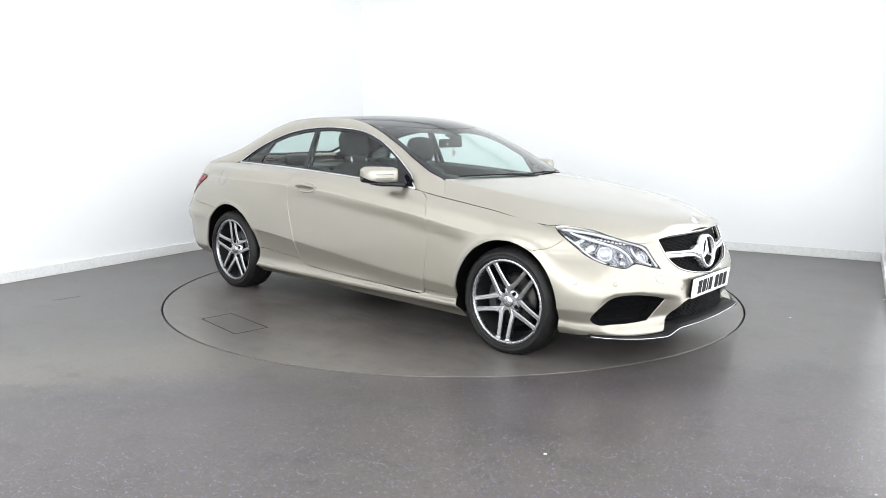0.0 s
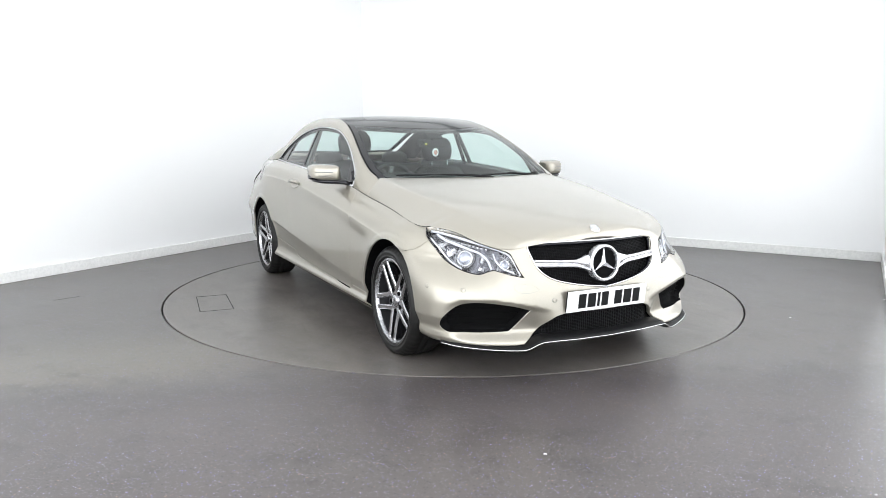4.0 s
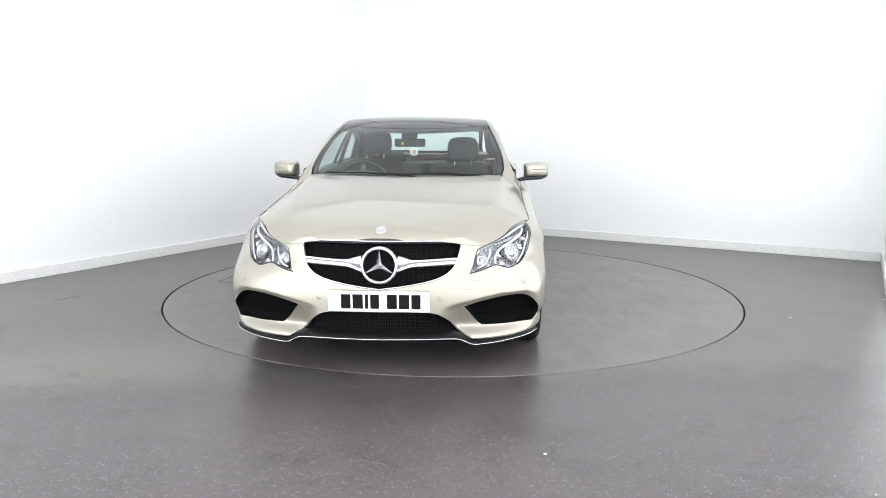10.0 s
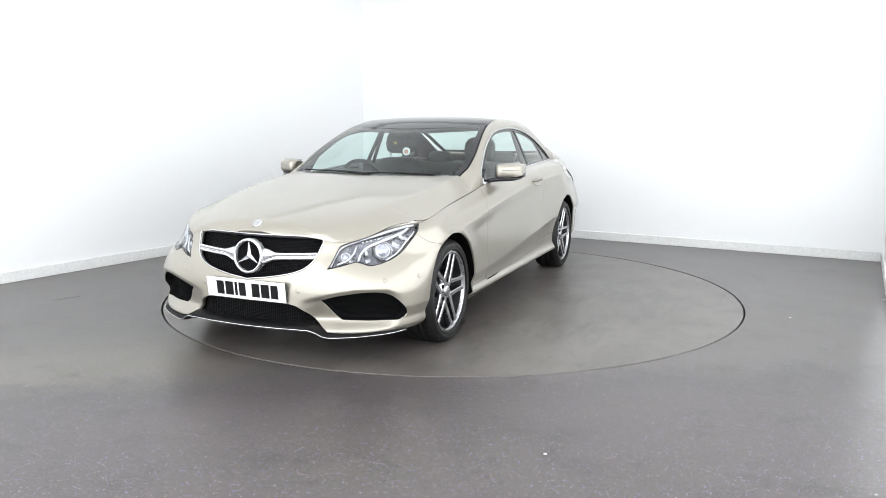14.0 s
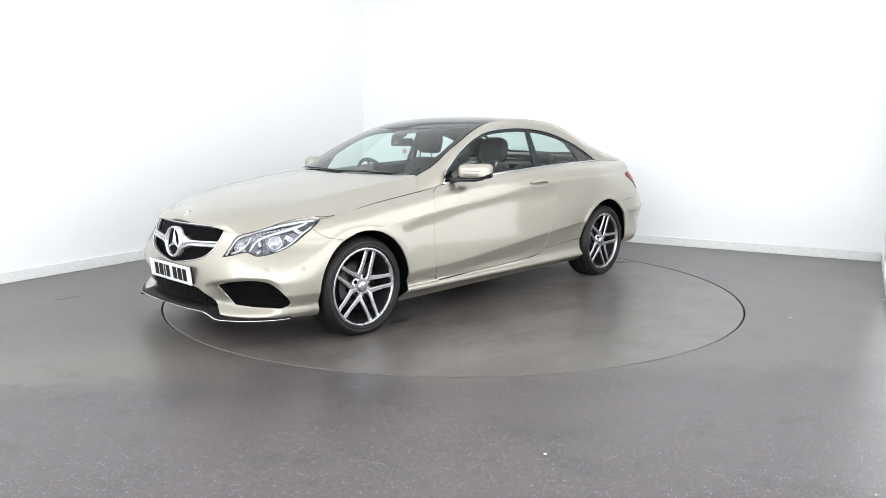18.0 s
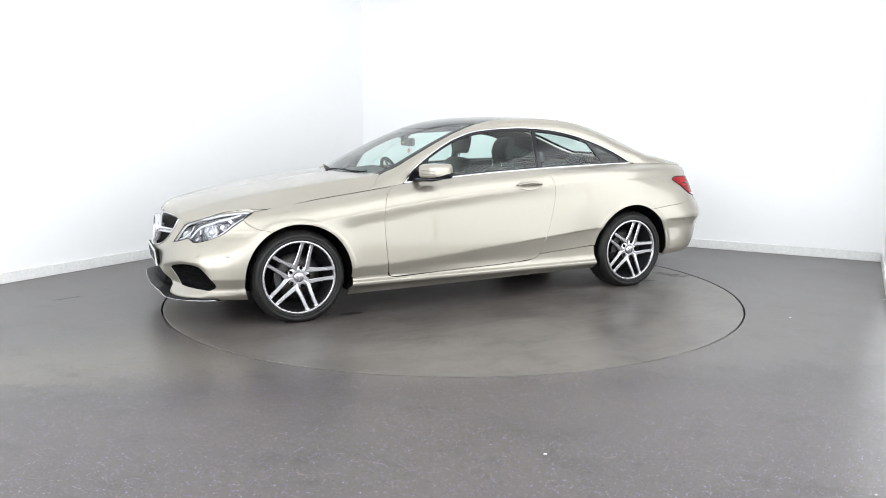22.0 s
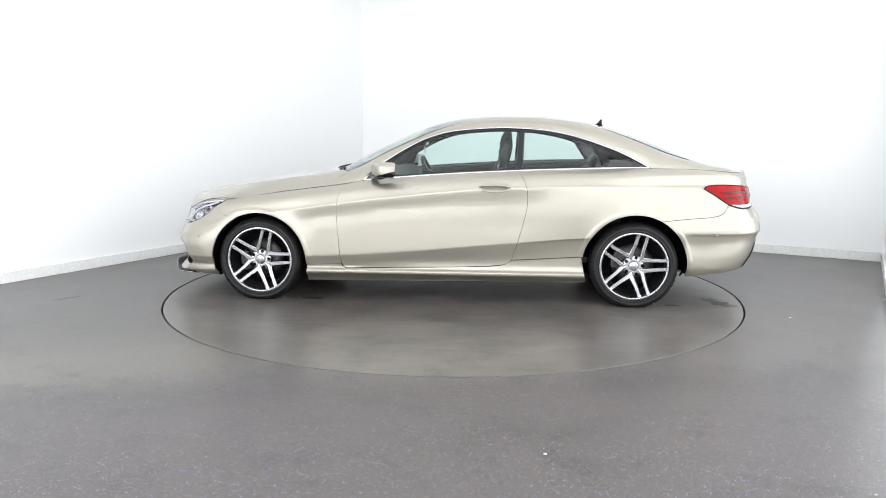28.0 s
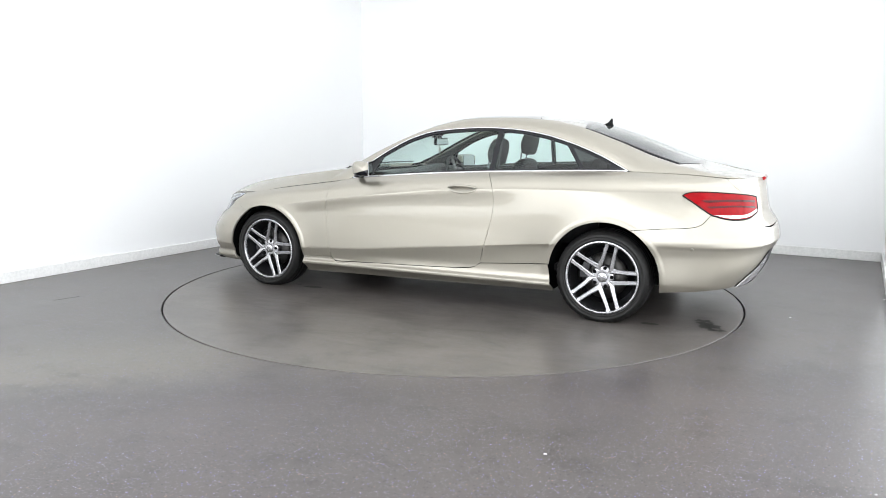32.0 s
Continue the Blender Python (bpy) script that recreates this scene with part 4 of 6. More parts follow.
# ---- wheels ----
def wheel(x, y, side, spokes):
    """side 1 left, -1 right; spokes: degrees of the first spoke pair seen from outside."""
    hub = new("wheel")
    hub.parent = CAR
    hub.matrix_basis = pose(x, y, 0, 0, 0, 0)
    face = Matrix.Translation((0, 0, HUB_Z)) @ (pose(0, 0, 0, -90, 0, 0) if side > 0 else pose(0, 0, 0, 90, 0, 0))
    # local z of face points outwards
    R, r = HUB_Z + 0.012, 0.247
    bm = bmesh.new()
    prof = [(r - 0.006, 0.088), (r + 0.003, 0.103), (r + 0.007, 0.112), (r + 0.011, 0.1125), (r + 0.014, 0.1095), (r + 0.026, 0.1135), (r + 0.030, 0.1150), (r + 0.034, 0.1135), (R - 0.026, 0.1095), (R - 0.0245, 0.1065), (R - 0.014, 0.100), (R - 0.003, 0.080), (R, 0.045), (R - 0.004, 0.043), (R - 0.004, 0.037), (R, 0.035),
            (R, 0.004), (R - 0.004, 0.002), (R - 0.004, -0.004), (R, -0.006), (R, -0.05), (R - 0.003, -0.085), (R - 0.02, -0.11), (r + 0.01, -0.115), (r - 0.006, -0.10)]
    lathe(bm, prof, face @ pose(0, 0, -0.02), 144)
    bm.verts.ensure_lookup_table()
    for i, (rad, h) in enumerate(prof):                  # cross grooves on the shoulders of the tread
        if rad > R - 0.015 and 0.06 < abs(h) < 0.112:
            for k in range(0, 144, 3):
                v = bm.verts[i * 144 + k]
                v.co.x, v.co.z = v.co.x * (1 - 0.005 / R), HUB_Z + (v.co.z - HUB_Z) * (1 - 0.005 / R)
    for v in bm.verts:                                   # the tyre settles on the ground
        if v.co.z < 0.004:
            v.co.z = 0.004
    bmesh.ops.recalc_face_normals(bm, faces=bm.faces)
    part("tyre", bm, RUBBER, hub, "black road tyre with worn sidewall")
    bm = bmesh.new()
    lathe(bm, [(r + 0.001, 0.092), (r + 0.0006, 0.1000), (r - 0.0004, 0.1016), (r - 0.0025, 0.1025), (r - 0.006, 0.1032), (r - 0.0105, 0.1038), (r - 0.0130, 0.1030), (r - 0.0150, 0.1010), (r - 0.0180, 0.0950), (r - 0.0205, 0.088), (r - 0.0215, 0.082), (r - 0.026, 0.04), (r - 0.045, -0.02), (r - 0.045, -0.09)], face @ pose(0, 0, -0.02), 144)
    part("rim", bm, RIM_ALLOY, hub, "polished alloy rim lip")
    bm = bmesh.new()
    lathe(bm, [(r - 0.0465, -0.088), (r - 0.0465, -0.018), (r - 0.0275, 0.04), (r - 0.0235, 0.083)], face @ pose(0, 0, -0.02), 144)
    part("rim_barrel", bm, DARK_ALLOY, hub, "dark grey inside of the rim")
    for k in range(5):
        for off in (-1, 1):
            bm = bmesh.new()
            q = spokes + 72 * k
            ang = radians(q)
            # in the outward view: x to the viewer's right
            d = Vector((math.cos(ang), math.sin(ang), 0))
            n = Vector((-math.sin(ang), math.cos(ang), 0))
            def at(rad, w, h):
                p = d * rad + n * w
                sx = -1 if side > 0 else 1
                return Matrix.Translation((0, 0, HUB_Z)) @ Vector((sx * p.x, side * h, p.y))
            rows = []
            for rad, mid, half, front in ((0.034, 0.034, 0.020, 0.055), (0.060, 0.042, 0.0190, 0.059), (0.085, 0.0400, 0.0165, 0.062), (0.12, 0.0360, 0.0145, 0.066), (0.17, 0.0335, 0.0138, 0.071), (0.215, 0.0325, 0.0138, 0.075), (r - 0.010, 0.0330, 0.0170, 0.079)):
                c = off * mid
                rows.append([bm.verts.new(at(rad, c - half, front - 0.006)), bm.verts.new(at(rad, c - half * 0.6, front)), bm.verts.new(at(rad, c + half * 0.6, front)),
                             bm.verts.new(at(rad, c + half, front - 0.006)), bm.verts.new(at(rad, c + half * 0.8, front - 0.04)), bm.verts.new(at(rad, c - half * 0.8, front - 0.04))])
            for a, b in zip(rows, rows[1:]):
                for i in range(6):
                    bm.faces.new((a[i], a[(i + 1) % 6], b[(i + 1) % 6], b[i]))
            bm.faces.new(rows[0])
            bm.faces.new(rows[-1][::-1])
            bmesh.ops.recalc_face_normals(bm, faces=bm.faces)
            part("spoke", bm, ALLOY, hub)
    bm = bmesh.new()
    lathe(bm, [(0.001, 0.066), (0.030, 0.066), (0.034, 0.062), (0.036, 0.05)], face, 32)
    part("hub_cap", bm, ALLOY, hub, "round chrome hub cap with a raised emblem")
    bm = bmesh.new()
    for k in range(3):
        ang = radians(90 + 120 * k)
        m = face @ pose(0, 0, 0.067, 0, 0, math.degrees(ang)) @ pose(0.012, 0, 0)
        box(bm, (0.024, 0.005, 0.003), m)
    part("emblem", bm, GREY, hub)
    bm = bmesh.new()
    lathe(bm, [(0.036, 0.055), (0.060, 0.0565), (0.076, 0.052), (0.082, 0.02), (0.081, -0.02)], face, 40)
    part("hub", bm, ALLOY, hub)
    for k in range(5):
        ang = radians(spokes + 72 * k)
        sx = -1 if side > 0 else 1
        bm = bmesh.new()
        lathe(bm, [(0.001, 0.0580), (0.0080, 0.0580), (0.0090, 0.0592), (0.0120, 0.0592), (0.0130, 0.05)], Matrix.Translation((sx * 0.063 * math.cos(ang), 0, 0.063 * math.sin(ang))) @ face, 12)
        part("wheel_bolt", bm, VOID, hub)
    bm = bmesh.new()
    lathe(bm, [(0.08, -0.004), (0.155, -0.004), (0.155, -0.03), (0.08, -0.03)], face, 48)
    part("brake_disc", bm, STEEL, hub, "grey steel brake disc")
    bm = bmesh.new()
    for i in range(7):
        q = radians((150 if x > 0 else 20) + 8 * i if side < 0 else (-30 + 8 * i if x > 0 else 8 * i))
        box(bm, (0.05, 0.06, 0.034), Matrix.Translation((0.135 * math.cos(q), 0, HUB_Z + 0.135 * math.sin(q))) @ pose(0, 0, 0, 0, -math.degrees(q), 0), 0.006)
    part("brake_caliper", bm, DARK_ALLOY, hub, "grey brake caliper")
    bm = bmesh.new()
    lathe(bm, [(0.002, -0.05), (r - 0.05, -0.05)], face, 40)
    part("dust_shield", bm, VOID, hub)
    return hub


TRACK = 0.785
wheel(HUB, TRACK, 1, 3)
wheel(-HUB, TRACK + 0.005, 1, 3)
wheel(HUB, -TRACK, -1, 48)
wheel(-HUB, -TRACK - 0.005, -1, 18)


# ---- what lies behind the panels ----
def core():
    fa, ra = arch(HUB, FR + 0.012, 205, -25, 30), arch(-HUB, RR + 0.012, -20, 200, 30)
    out = loop([(AF, 0.16), (AF, 0.70)], [(AF, 0.70), (2.45, 0.68), (2.2, 0.68), (1.9, 0.70), (1.75, 0.735)], belt_line(1.7, -2.2, 30, 0.03), [(-2.25, 0.92), (AR, 0.92)], [(AR, 0.92), (AR, 0.30)],
               [(AR, 0.30), (-2.3, 0.30), (ra[-1][0] - 0.03, 0.25)], ra[::-1], [(-0.95, 0.19), (0.95, 0.19)], fa, [(fa[-1][0] + 0.03, 0.16), (AF, 0.16)])
    panel("inner_body", low, out, VOID, CAR, both=True, res=0.08, lift=-0.07, depth=0.02, gap=0.0, label="dark inner body behind the panels")
    for s in (1, -1):
        for cx, r in ((HUB, FR + 0.006), (-HUB, RR + 0.006)):
            bm = bmesh.new()
            rows = []
            first, sweep = (-22, 222) if cx > 0 else (-20, 209)
            for i in range(29):
                q = radians(first + sweep * i / 28)
                x, z = cx + r * math.cos(q), HUB_Z + r * math.sin(q)
                w = low(a_of_x(x, max(z, 0.16)), max(z, 0.16)).y - 0.012
                rows.append([bm.verts.new((x, s * w, max(z, 0.12))), bm.verts.new((x, s * (w - 0.06), max(z, 0.12))), bm.verts.new((x, s * 0.5, max(z, 0.12)))])
            for a, b in zip(rows, rows[1:]):
                for i in range(2):
                    bm.faces.new((a[i], a[i + 1], b[i + 1], b[i])).smooth = True
            back = [bm.verts.new((cx + r * math.cos(radians(first + sweep * i / 28)), s * 0.5, max(HUB_Z + r * math.sin(radians(first + sweep * i / 28)), 0.12))) for i in range(29)]
            bm.faces.new(back)
            part("arch_liner", bm, VOID, CAR, "black plastic wheel arch liner")
    bm = bmesh.new()
    box(bm, (1.92, 1.50, 0.06), pose(0, 0, 0.20), 0.02)
    box(bm, (0.45, 1.0, 0.06), pose(1.9, 0, 0.20), 0.02)
    box(bm, (0.45, 0.98, 0.06), pose(1.3, 0, 0.21), 0.02)
    box(bm, (0.9, 0.98, 0.06), pose(-1.4, 0, 0.24), 0.02)
    box(bm, (0.34, 1.2, 0.06), pose(-1.96, 0, 0.29), 0.02)
    part("underbody", bm, VOID, CAR)


core()


# ---- lamps, grille, trims ----
def on_low(a, z, lift=0.0, s=1):
    p = low(a, z) + normal_at(low, a, z) * lift
    return p * Vector((1, s, 1))


def frame_at(a, z, s=1, lift=0.0):
    """A pose on the lower body: local z points out, local y up."""
    n = normal_at(low, a, z) * Vector((1, s, 1))
    p = on_low(a, z, lift, s)
    u = Vector((0, 0, 1)).cross(n).normalized()
    v = n.cross(u)
    m = Matrix((u, v, n)).transposed().to_4x4()
    m.translation = p
    return m


def line_on(pts, lift, s, step=0.02):
    return [on_low(p.x, p.y, lift, s) for p in curve(pts, step)]


def mesh_material():
    """Black plastic grille mesh."""
    m, t, b = material("black_grille_mesh")
    c = t.nodes.new("ShaderNodeTexCoord")
    mp = node(t, "ShaderNodeMapping", [("Vector", c.outputs["Object"])], Scale=(0.0, 1.0, 1.7))
    v = t.nodes.new("ShaderNodeTexVoronoi")
    v.feature = "DISTANCE_TO_EDGE"
    v.inputs["Scale"].default_value = 78.0
    v.inputs["Randomness"].default_value = 0.05
    t.links.new(mp.outputs["Vector"], v.inputs["Vector"])
    r = ramp(t, v.outputs["Distance"], [(0.10, (0.012, 0.012, 0.013)), (0.18, (0.001, 0.001, 0.001))])
    t.links.new(r.outputs["Color"], b.inputs["Base Color"])
    b.inputs["Roughness"].default_value = 0.35
    b.inputs["Specular IOR Level"].default_value = 0.02
    h = ramp(t, v.outputs["Distance"], [(0.05, (1, 1, 1)), (0.2, (0, 0, 0))])
    bump(t, h.outputs["Color"], 0.6, 0.006, b)
    return m


HOUSING = plain("lamp_housing", (0.13, 0.13, 0.15), 0.25, metal=0.6, vary=0.9, scale=45)
PROJECTOR = plain("projector_glass", (0.42, 0.44, 0.50), 0.03, metal=0.6, vary=0.6, scale=50)
GUIDE = plain("clear_light_guide", (0.58, 0.59, 0.63), 0.15, vary=0.06)


def headlights():
    out = loop(HEADLIGHT_TOP, HEADLIGHT_LOW)
    for s in (1, -1):
        lamp = tagged(new("headlight"), "clear headlight with two projector lenses and light strips")
        lamp.parent = CAR
        panel("housing", low, out, HOUSING, lamp, sides=(s,), res=0.03, lift=-0.045, depth=0.02, gap=0.004, label="dark grey reflector housing")
        panel("lens_cover", low, out, LENS, lamp, sides=(s,), res=0.03, lift=0.001, depth=0.046, gap=0.0015, label="clear plastic lens cover")
        bm = bmesh.new()
        tube(bm, [on_low(p.x, p.y, -0.001, s) for p in inset(out, 0.002) + inset(out, 0.002)[:1]], 0.0024, 6, close=False)
        part("seal", bm, BLACK, lamp, "thin black seal")
        strips = [[(2.405, 0.548), (2.408, 0.590), (2.392, 0.632), (2.366, 0.653), (2.270, 0.686), (2.105, 0.722), (1.945, 0.740), (1.83, 0.746)],
                  [(2.277, 0.579), (2.276, 0.612), (2.237, 0.645), (2.137, 0.677), (2.002, 0.711), (1.90, 0.735)],
                  [(2.380, 0.562), (2.342, 0.580), (2.312, 0.618), (2.300, 0.650)],
                  [(1.880, 0.715), (1.947, 0.679), (2.016, 0.635), (2.060, 0.605), (2.11, 0.580)]]
        for k, g in enumerate(strips):
            bm = bmesh.new()
            tube(bm, line_on(g, -0.014, s), [0.0055, 0.0075, 0.0065] if k < 2 else 0.0045, 8)
            part("light_strip", bm, GUIDE, lamp, "pale light strip")
        for k in range(15):
            bm = bmesh.new()
            box(bm, (0.0125, 0.008, 0.006), frame_at(2.262 - 0.0235 * k, 0.670 + 0.0043 * k, s, -0.012), 0.002)
            part("led", bm, ALLOY, lamp)
        for a, z, w, h, turn in ((2.052, 0.650, 0.050, 0.030, -28), (1.985, 0.690, 0.055, 0.022, -30), (2.225, 0.585, 0.030, 0.020, 12), (2.318, 0.583, 0.024, 0.026, 10), (2.247, 0.625, 0.018, 0.044, 14)):
            bm = bmesh.new()                             # faceted reflectors between the lenses
            m = frame_at(a, z, s, -0.030) @ pose(0, 0, 0, 0, 0, turn * s)
            for q in range(2):
                box(bm, (w / 2, h, 0.008), m @ pose(w * (q - 0.5) / 2, 0, 0, 10 - 16 * q, 18 - 36 * q, 0), 0.002)
            part("reflector", bm, RIM_ALLOY, lamp, "faceted chrome reflector")
        for a, z, r in ((2.146, 0.627, 0.034), (2.355, 0.603, 0.020)):
            m = frame_at(a, z, s, -0.026)
            bm = bmesh.new()
            lathe(bm, [(r + 0.009, -0.012), (r + 0.007, 0.002), (r + 0.002, 0.004), (r, 0.0)], m, 32)
            part("bezel", bm, CHROME, lamp, "chrome lens ring")
            bm = bmesh.new()                             # bright bowl round the lens
            lathe(bm, [(r + 0.020, 0.006), (r + 0.014, -0.006), (r + 0.009, -0.012)], m, 32)
            part("reflector_bowl", bm, RIM_ALLOY, lamp)
            bm = bmesh.new()
            lathe(bm, [(0.0008, r * 0.45), (r * 0.4, r * 0.40), (r * 0.75, r * 0.22), (r, 0.0), (r, -0.01)], m, 32)
            part("projector_lens", bm, PROJECTOR, lamp, "round glass projector lens")


headlights()


def tail_lamps():
    out = loop(*TAIL_LAMP)
    for s in (1, -1):
        lamp = tagged(new("tail_lamp"), "red tail lamp with a pale lower strip")
        lamp.parent = CAR
        panel("red_lens", low, out, RED, lamp, sides=(s,), res=0.03, lift=0.003, depth=0.04, gap=0.003)
        strip = loop([(-2.10, 0.749), (-2.22, 0.744), (-2.36, 0.745), (-2.508, 0.772)], [(-2.508, 0.772), (-2.508, 0.756)], [(-2.508, 0.756), (-2.36, 0.727), (-2.20, 0.727), (-2.10, 0.749)])
        panel("reversing_lens", low, strip, WHITE, lamp, sides=(s,), res=0.03, lift=0.006, depth=0.01, gap=0.0, label="pale reversing lens")
        for z0, z1, a0 in ((0.836, 0.824, -2.02), (0.800, 0.790, -2.05)):
            bar = loop([(a0, z0), (-2.25, z0 + 0.003), (-2.49, z0 - 0.012)], [(-2.49, z0 - 0.012), (-2.49, z1 - 0.012)], [(-2.49, z1 - 0.012), (-2.25, z1 + 0.003), (a0 - 0.03, z1)])
            panel("dark_bar", low, bar, DARK_RED, lamp, sides=(s,), res=0.03, lift=0.0042, depth=0.003, gap=0.0, label="darker red bar")
        bm = bmesh.new()
        tube(bm, [on_low(p.x, p.y, 0.002, s) for p in out + out[:1]], 0.0045, 6, close=False)
        part("seal", bm, BLACK, lamp)


tail_lamps()


def grille():
    g = new("grille")
    g.parent = CAR
    mesh = mesh_material()
    out = loop(GRILLE_TOP, GRILLE_SIDE)
    panel("grille_mesh", low, out, mesh, g, both=True, res=0.04, lift=-0.035, depth=0.01, gap=-0.004, label="black mesh")
    bm = bmesh.new()
    ring = line_on(GRILLE_TOP, 0.0, 1)[::1] + line_on(GRILLE_SIDE, 0.0, 1)[1:]
    whole = ring + [p * Vector((1, -1, 1)) for p in ring[::-1][1:]]
    tube(bm, whole, 0.0045, 8, close=False)
    part("surround", bm, CHROME, g, "thin chrome surround")
    bm = bmesh.new()
    tube(bm, [p + Vector((-0.020, 0, -0.010)) for p in whole], 0.011, 8, close=False)
    part("inner_surround", bm, GLOSSY_BLACK, g)
    for s in (1, -1):                                    # the twin-edged louvre, widening towards the emblem
        bm = bmesh.new()
        rows = []
        for i in range(25):
            k = i / 24
            a = AF - 0.072 - (AF - 0.072 - 2.495) * k
            h = 0.024 * (1 - ease(0.0, 0.36, k)) ** 2 + 0.019 - 0.002 * k
            z = 0.590 + 0.012 * k
            prof = [(-h, -0.030), (-h, -0.004), (-h * 0.85, 0.003), (-h + 0.013, 0.001), (-h + 0.015, -0.004), (-h + 0.019, -0.004), (-h + 0.021, 0.003), (h * 0.80, 0.006), (h, -0.004), (h, -0.030)]
            rows.append([bm.verts.new(on_low(a, z + q, l, s)) for q, l in prof])
        for a, b in zip(rows, rows[1:]):
            for i in range(len(a) - 1):
                bm.faces.new((a[i], a[i + 1], b[i + 1], b[i])).smooth = True
        bmesh.ops.recalc_face_normals(bm, faces=bm.faces)
        part("louvre", bm, SILVER, g, "silver grille bar")
    m = pose(2.183, 0, 0.585) @ pose(0, 0, 0, 90, 0, 90) @ pose(0, 0, 0, -6, 0, 0)
    bm = bmesh.new()
    R = 0.093
    prof = [(R - 0.012, -0.03), (R - 0.0125, 0.004), (R - 0.008, 0.010), (R, 0.008), (R + 0.004, 0.0), (R + 0.005, -0.03)]
    lathe(bm, prof, m, 64)
    part("emblem_ring", bm, SILVER, g, "round chrome ring")
    bm = bmesh.new()
    lathe(bm, [(0.001, -0.012), (R - 0.012, -0.012)], m, 48)
    part("emblem_disc", bm, VOID, g)
    bm = bmesh.new()
    for k in range(3):
        q = radians(90 + 120 * k)
        d, n = Vector((math.cos(q), math.sin(q), 0)), Vector((-math.sin(q), math.cos(q), 0))
        tip, l, r, top = d * (R - 0.008), n * 0.0135 + d * 0.0078, -n * 0.0135 + d * 0.0078, Vector((0, 0, 0.006))
        v = [bm.verts.new(m @ p) for p in (tip + Vector((0, 0, -0.002)), l + Vector((0, 0, -0.010)), r + Vector((0, 0, -0.010)), top)]
        bm.faces.new((v[0], v[1], v[3]))
        bm.faces.new((v[0], v[3], v[2]))
        bm.faces.new((v[1], v[2], v[3]))
    bmesh.ops.recalc_face_normals(bm, faces=bm.faces)
    part("emblem_star", bm, SILVER, g, "three tapered chrome arms")
    # lower intake, fog intakes
    panel("lower_intake", low, loop(INTAKE, [(2.325, 0.199), (2.45, 0.214), (AF, 0.214)], [(AF, 0.214), (AF, 0.345)]), mesh, CAR, both=True, res=0.04, lift=-0.028, depth=0.01, gap=0.0, label="black mesh lower intake")
    for i, z in enumerate((0.235, 0.265, 0.295, 0.322)):
        bm = bmesh.new()
        a0 = 2.41 + 0.03 * i
        line = line_on([(a0, z), (AF, z)], -0.038, 1)
        tube(bm, line + [p * Vector((1, -1, 1)) for p in line[::-1][1:]], 0.004, 6)
        part("intake_bar", bm, BLACK, CAR)
    fog = loop(FOG_TOP, FOG_LOW, FOG_IN)
    for s in (1, -1):
        unit = new("fog_intake")
        unit.parent = CAR
        panel("backing", low, fog, VOID, unit, sides=(s,), res=0.04, lift=-0.05, depth=0.01, gap=-0.01)
        ring = inset(fog, 0.0)
        bm = bmesh.new()
        rows = [[on_low(p.x, p.y, l, s) for p in inset(fog, g2)] for l, g2 in ((-0.003, 0.0), (-0.02, 0.006), (-0.05, 0.012))]
        vs = [[bm.verts.new(p) for p in r] for r in rows]
        n = len(vs[0])
        for a, b in zip(vs, vs[1:]):
            for i in range(n):
                bm.faces.new((a[i], a[(i + 1) % n], b[(i + 1) % n], b[i])).smooth = True
        bmesh.ops.recalc_face_normals(bm, faces=bm.faces)
        part("duct", bm, VOID, unit)
        for k, z in enumerate((0.275, 0.305, 0.335, 0.362)):
            bm = bmesh.new()
            tube(bm, line_on([(2.31 + 0.018 * k, z), (2.1, z + 0.004), (1.85 + 0.02 * k, z)], -0.04, s), 0.004, 6, flat=0.5)
            part("slat", bm, VOID, unit)


grille()


def front_lip():
    """Dark lower lip with a bright edge: a raised middle between two lower wings."""
    path = [(2.250, 0.0, 0.212), (2.247, 0.20, 0.215), (2.236, 0.34, 0.218), (2.224, 0.40, 0.216), (2.208, 0.442, 0.200), (2.194, 0.475, 0.182), (2.180, 0.505, 0.176),
            (2.135, 0.600, 0.178), (2.045, 0.745, 0.189), (1.985, 0.795, 0.192), (1.915, 0.832, 0.196)]
    ys = [p[1] for p in path]
    fx, fz = pchip(ys, [p[0] for p in path]), pchip(ys, [p[2] for p in path])
    line = [Vector((fx(y), y, fz(y))) for y in [0.832 * i / 60 for i in range(61)]]
    both = [p * Vector((1, -1, 1)) for p in line[::-1][:-1]] + line
    bm = bmesh.new()
    tube(bm, [p + Vector((0.001, 0, 0)) for p in both], 0.0032, 8)
    part("lip_edge", bm, CHROME, CAR, "bright edge of the front lip")
    bm = bmesh.new()                                     # dark blade from the bright edge back under the bumper
    rows = []
    for p in both:
        back = Vector((-1.0, -0.75 * p.y, 0)).normalized()
        rows.append([p + Vector((0, 0, -0.003)), p + Vector((0, 0, 0.004)), p + back * 0.020 + Vector((0, 0, 0.013)), p + back * 0.075 + Vector((0, 0, 0.026)), p + back * 0.16 + Vector((0, 0, 0.0)), p + back * 0.03 + Vector((0, 0, -0.008))])
    vs = [[bm.verts.new(q) for q in r] for r in rows]
    for a, b in zip(vs, vs[1:]):
        for i in range(6):
            bm.faces.new((a[i], b[i], b[(i + 1) % 6], a[(i + 1) % 6])).smooth = True
    bm.faces.new(vs[0])
    bm.faces.new(vs[-1][::-1])
    bmesh.ops.recalc_face_normals(bm, faces=bm.faces)
    part("lip", bm, BLACK, CAR)


front_lip()


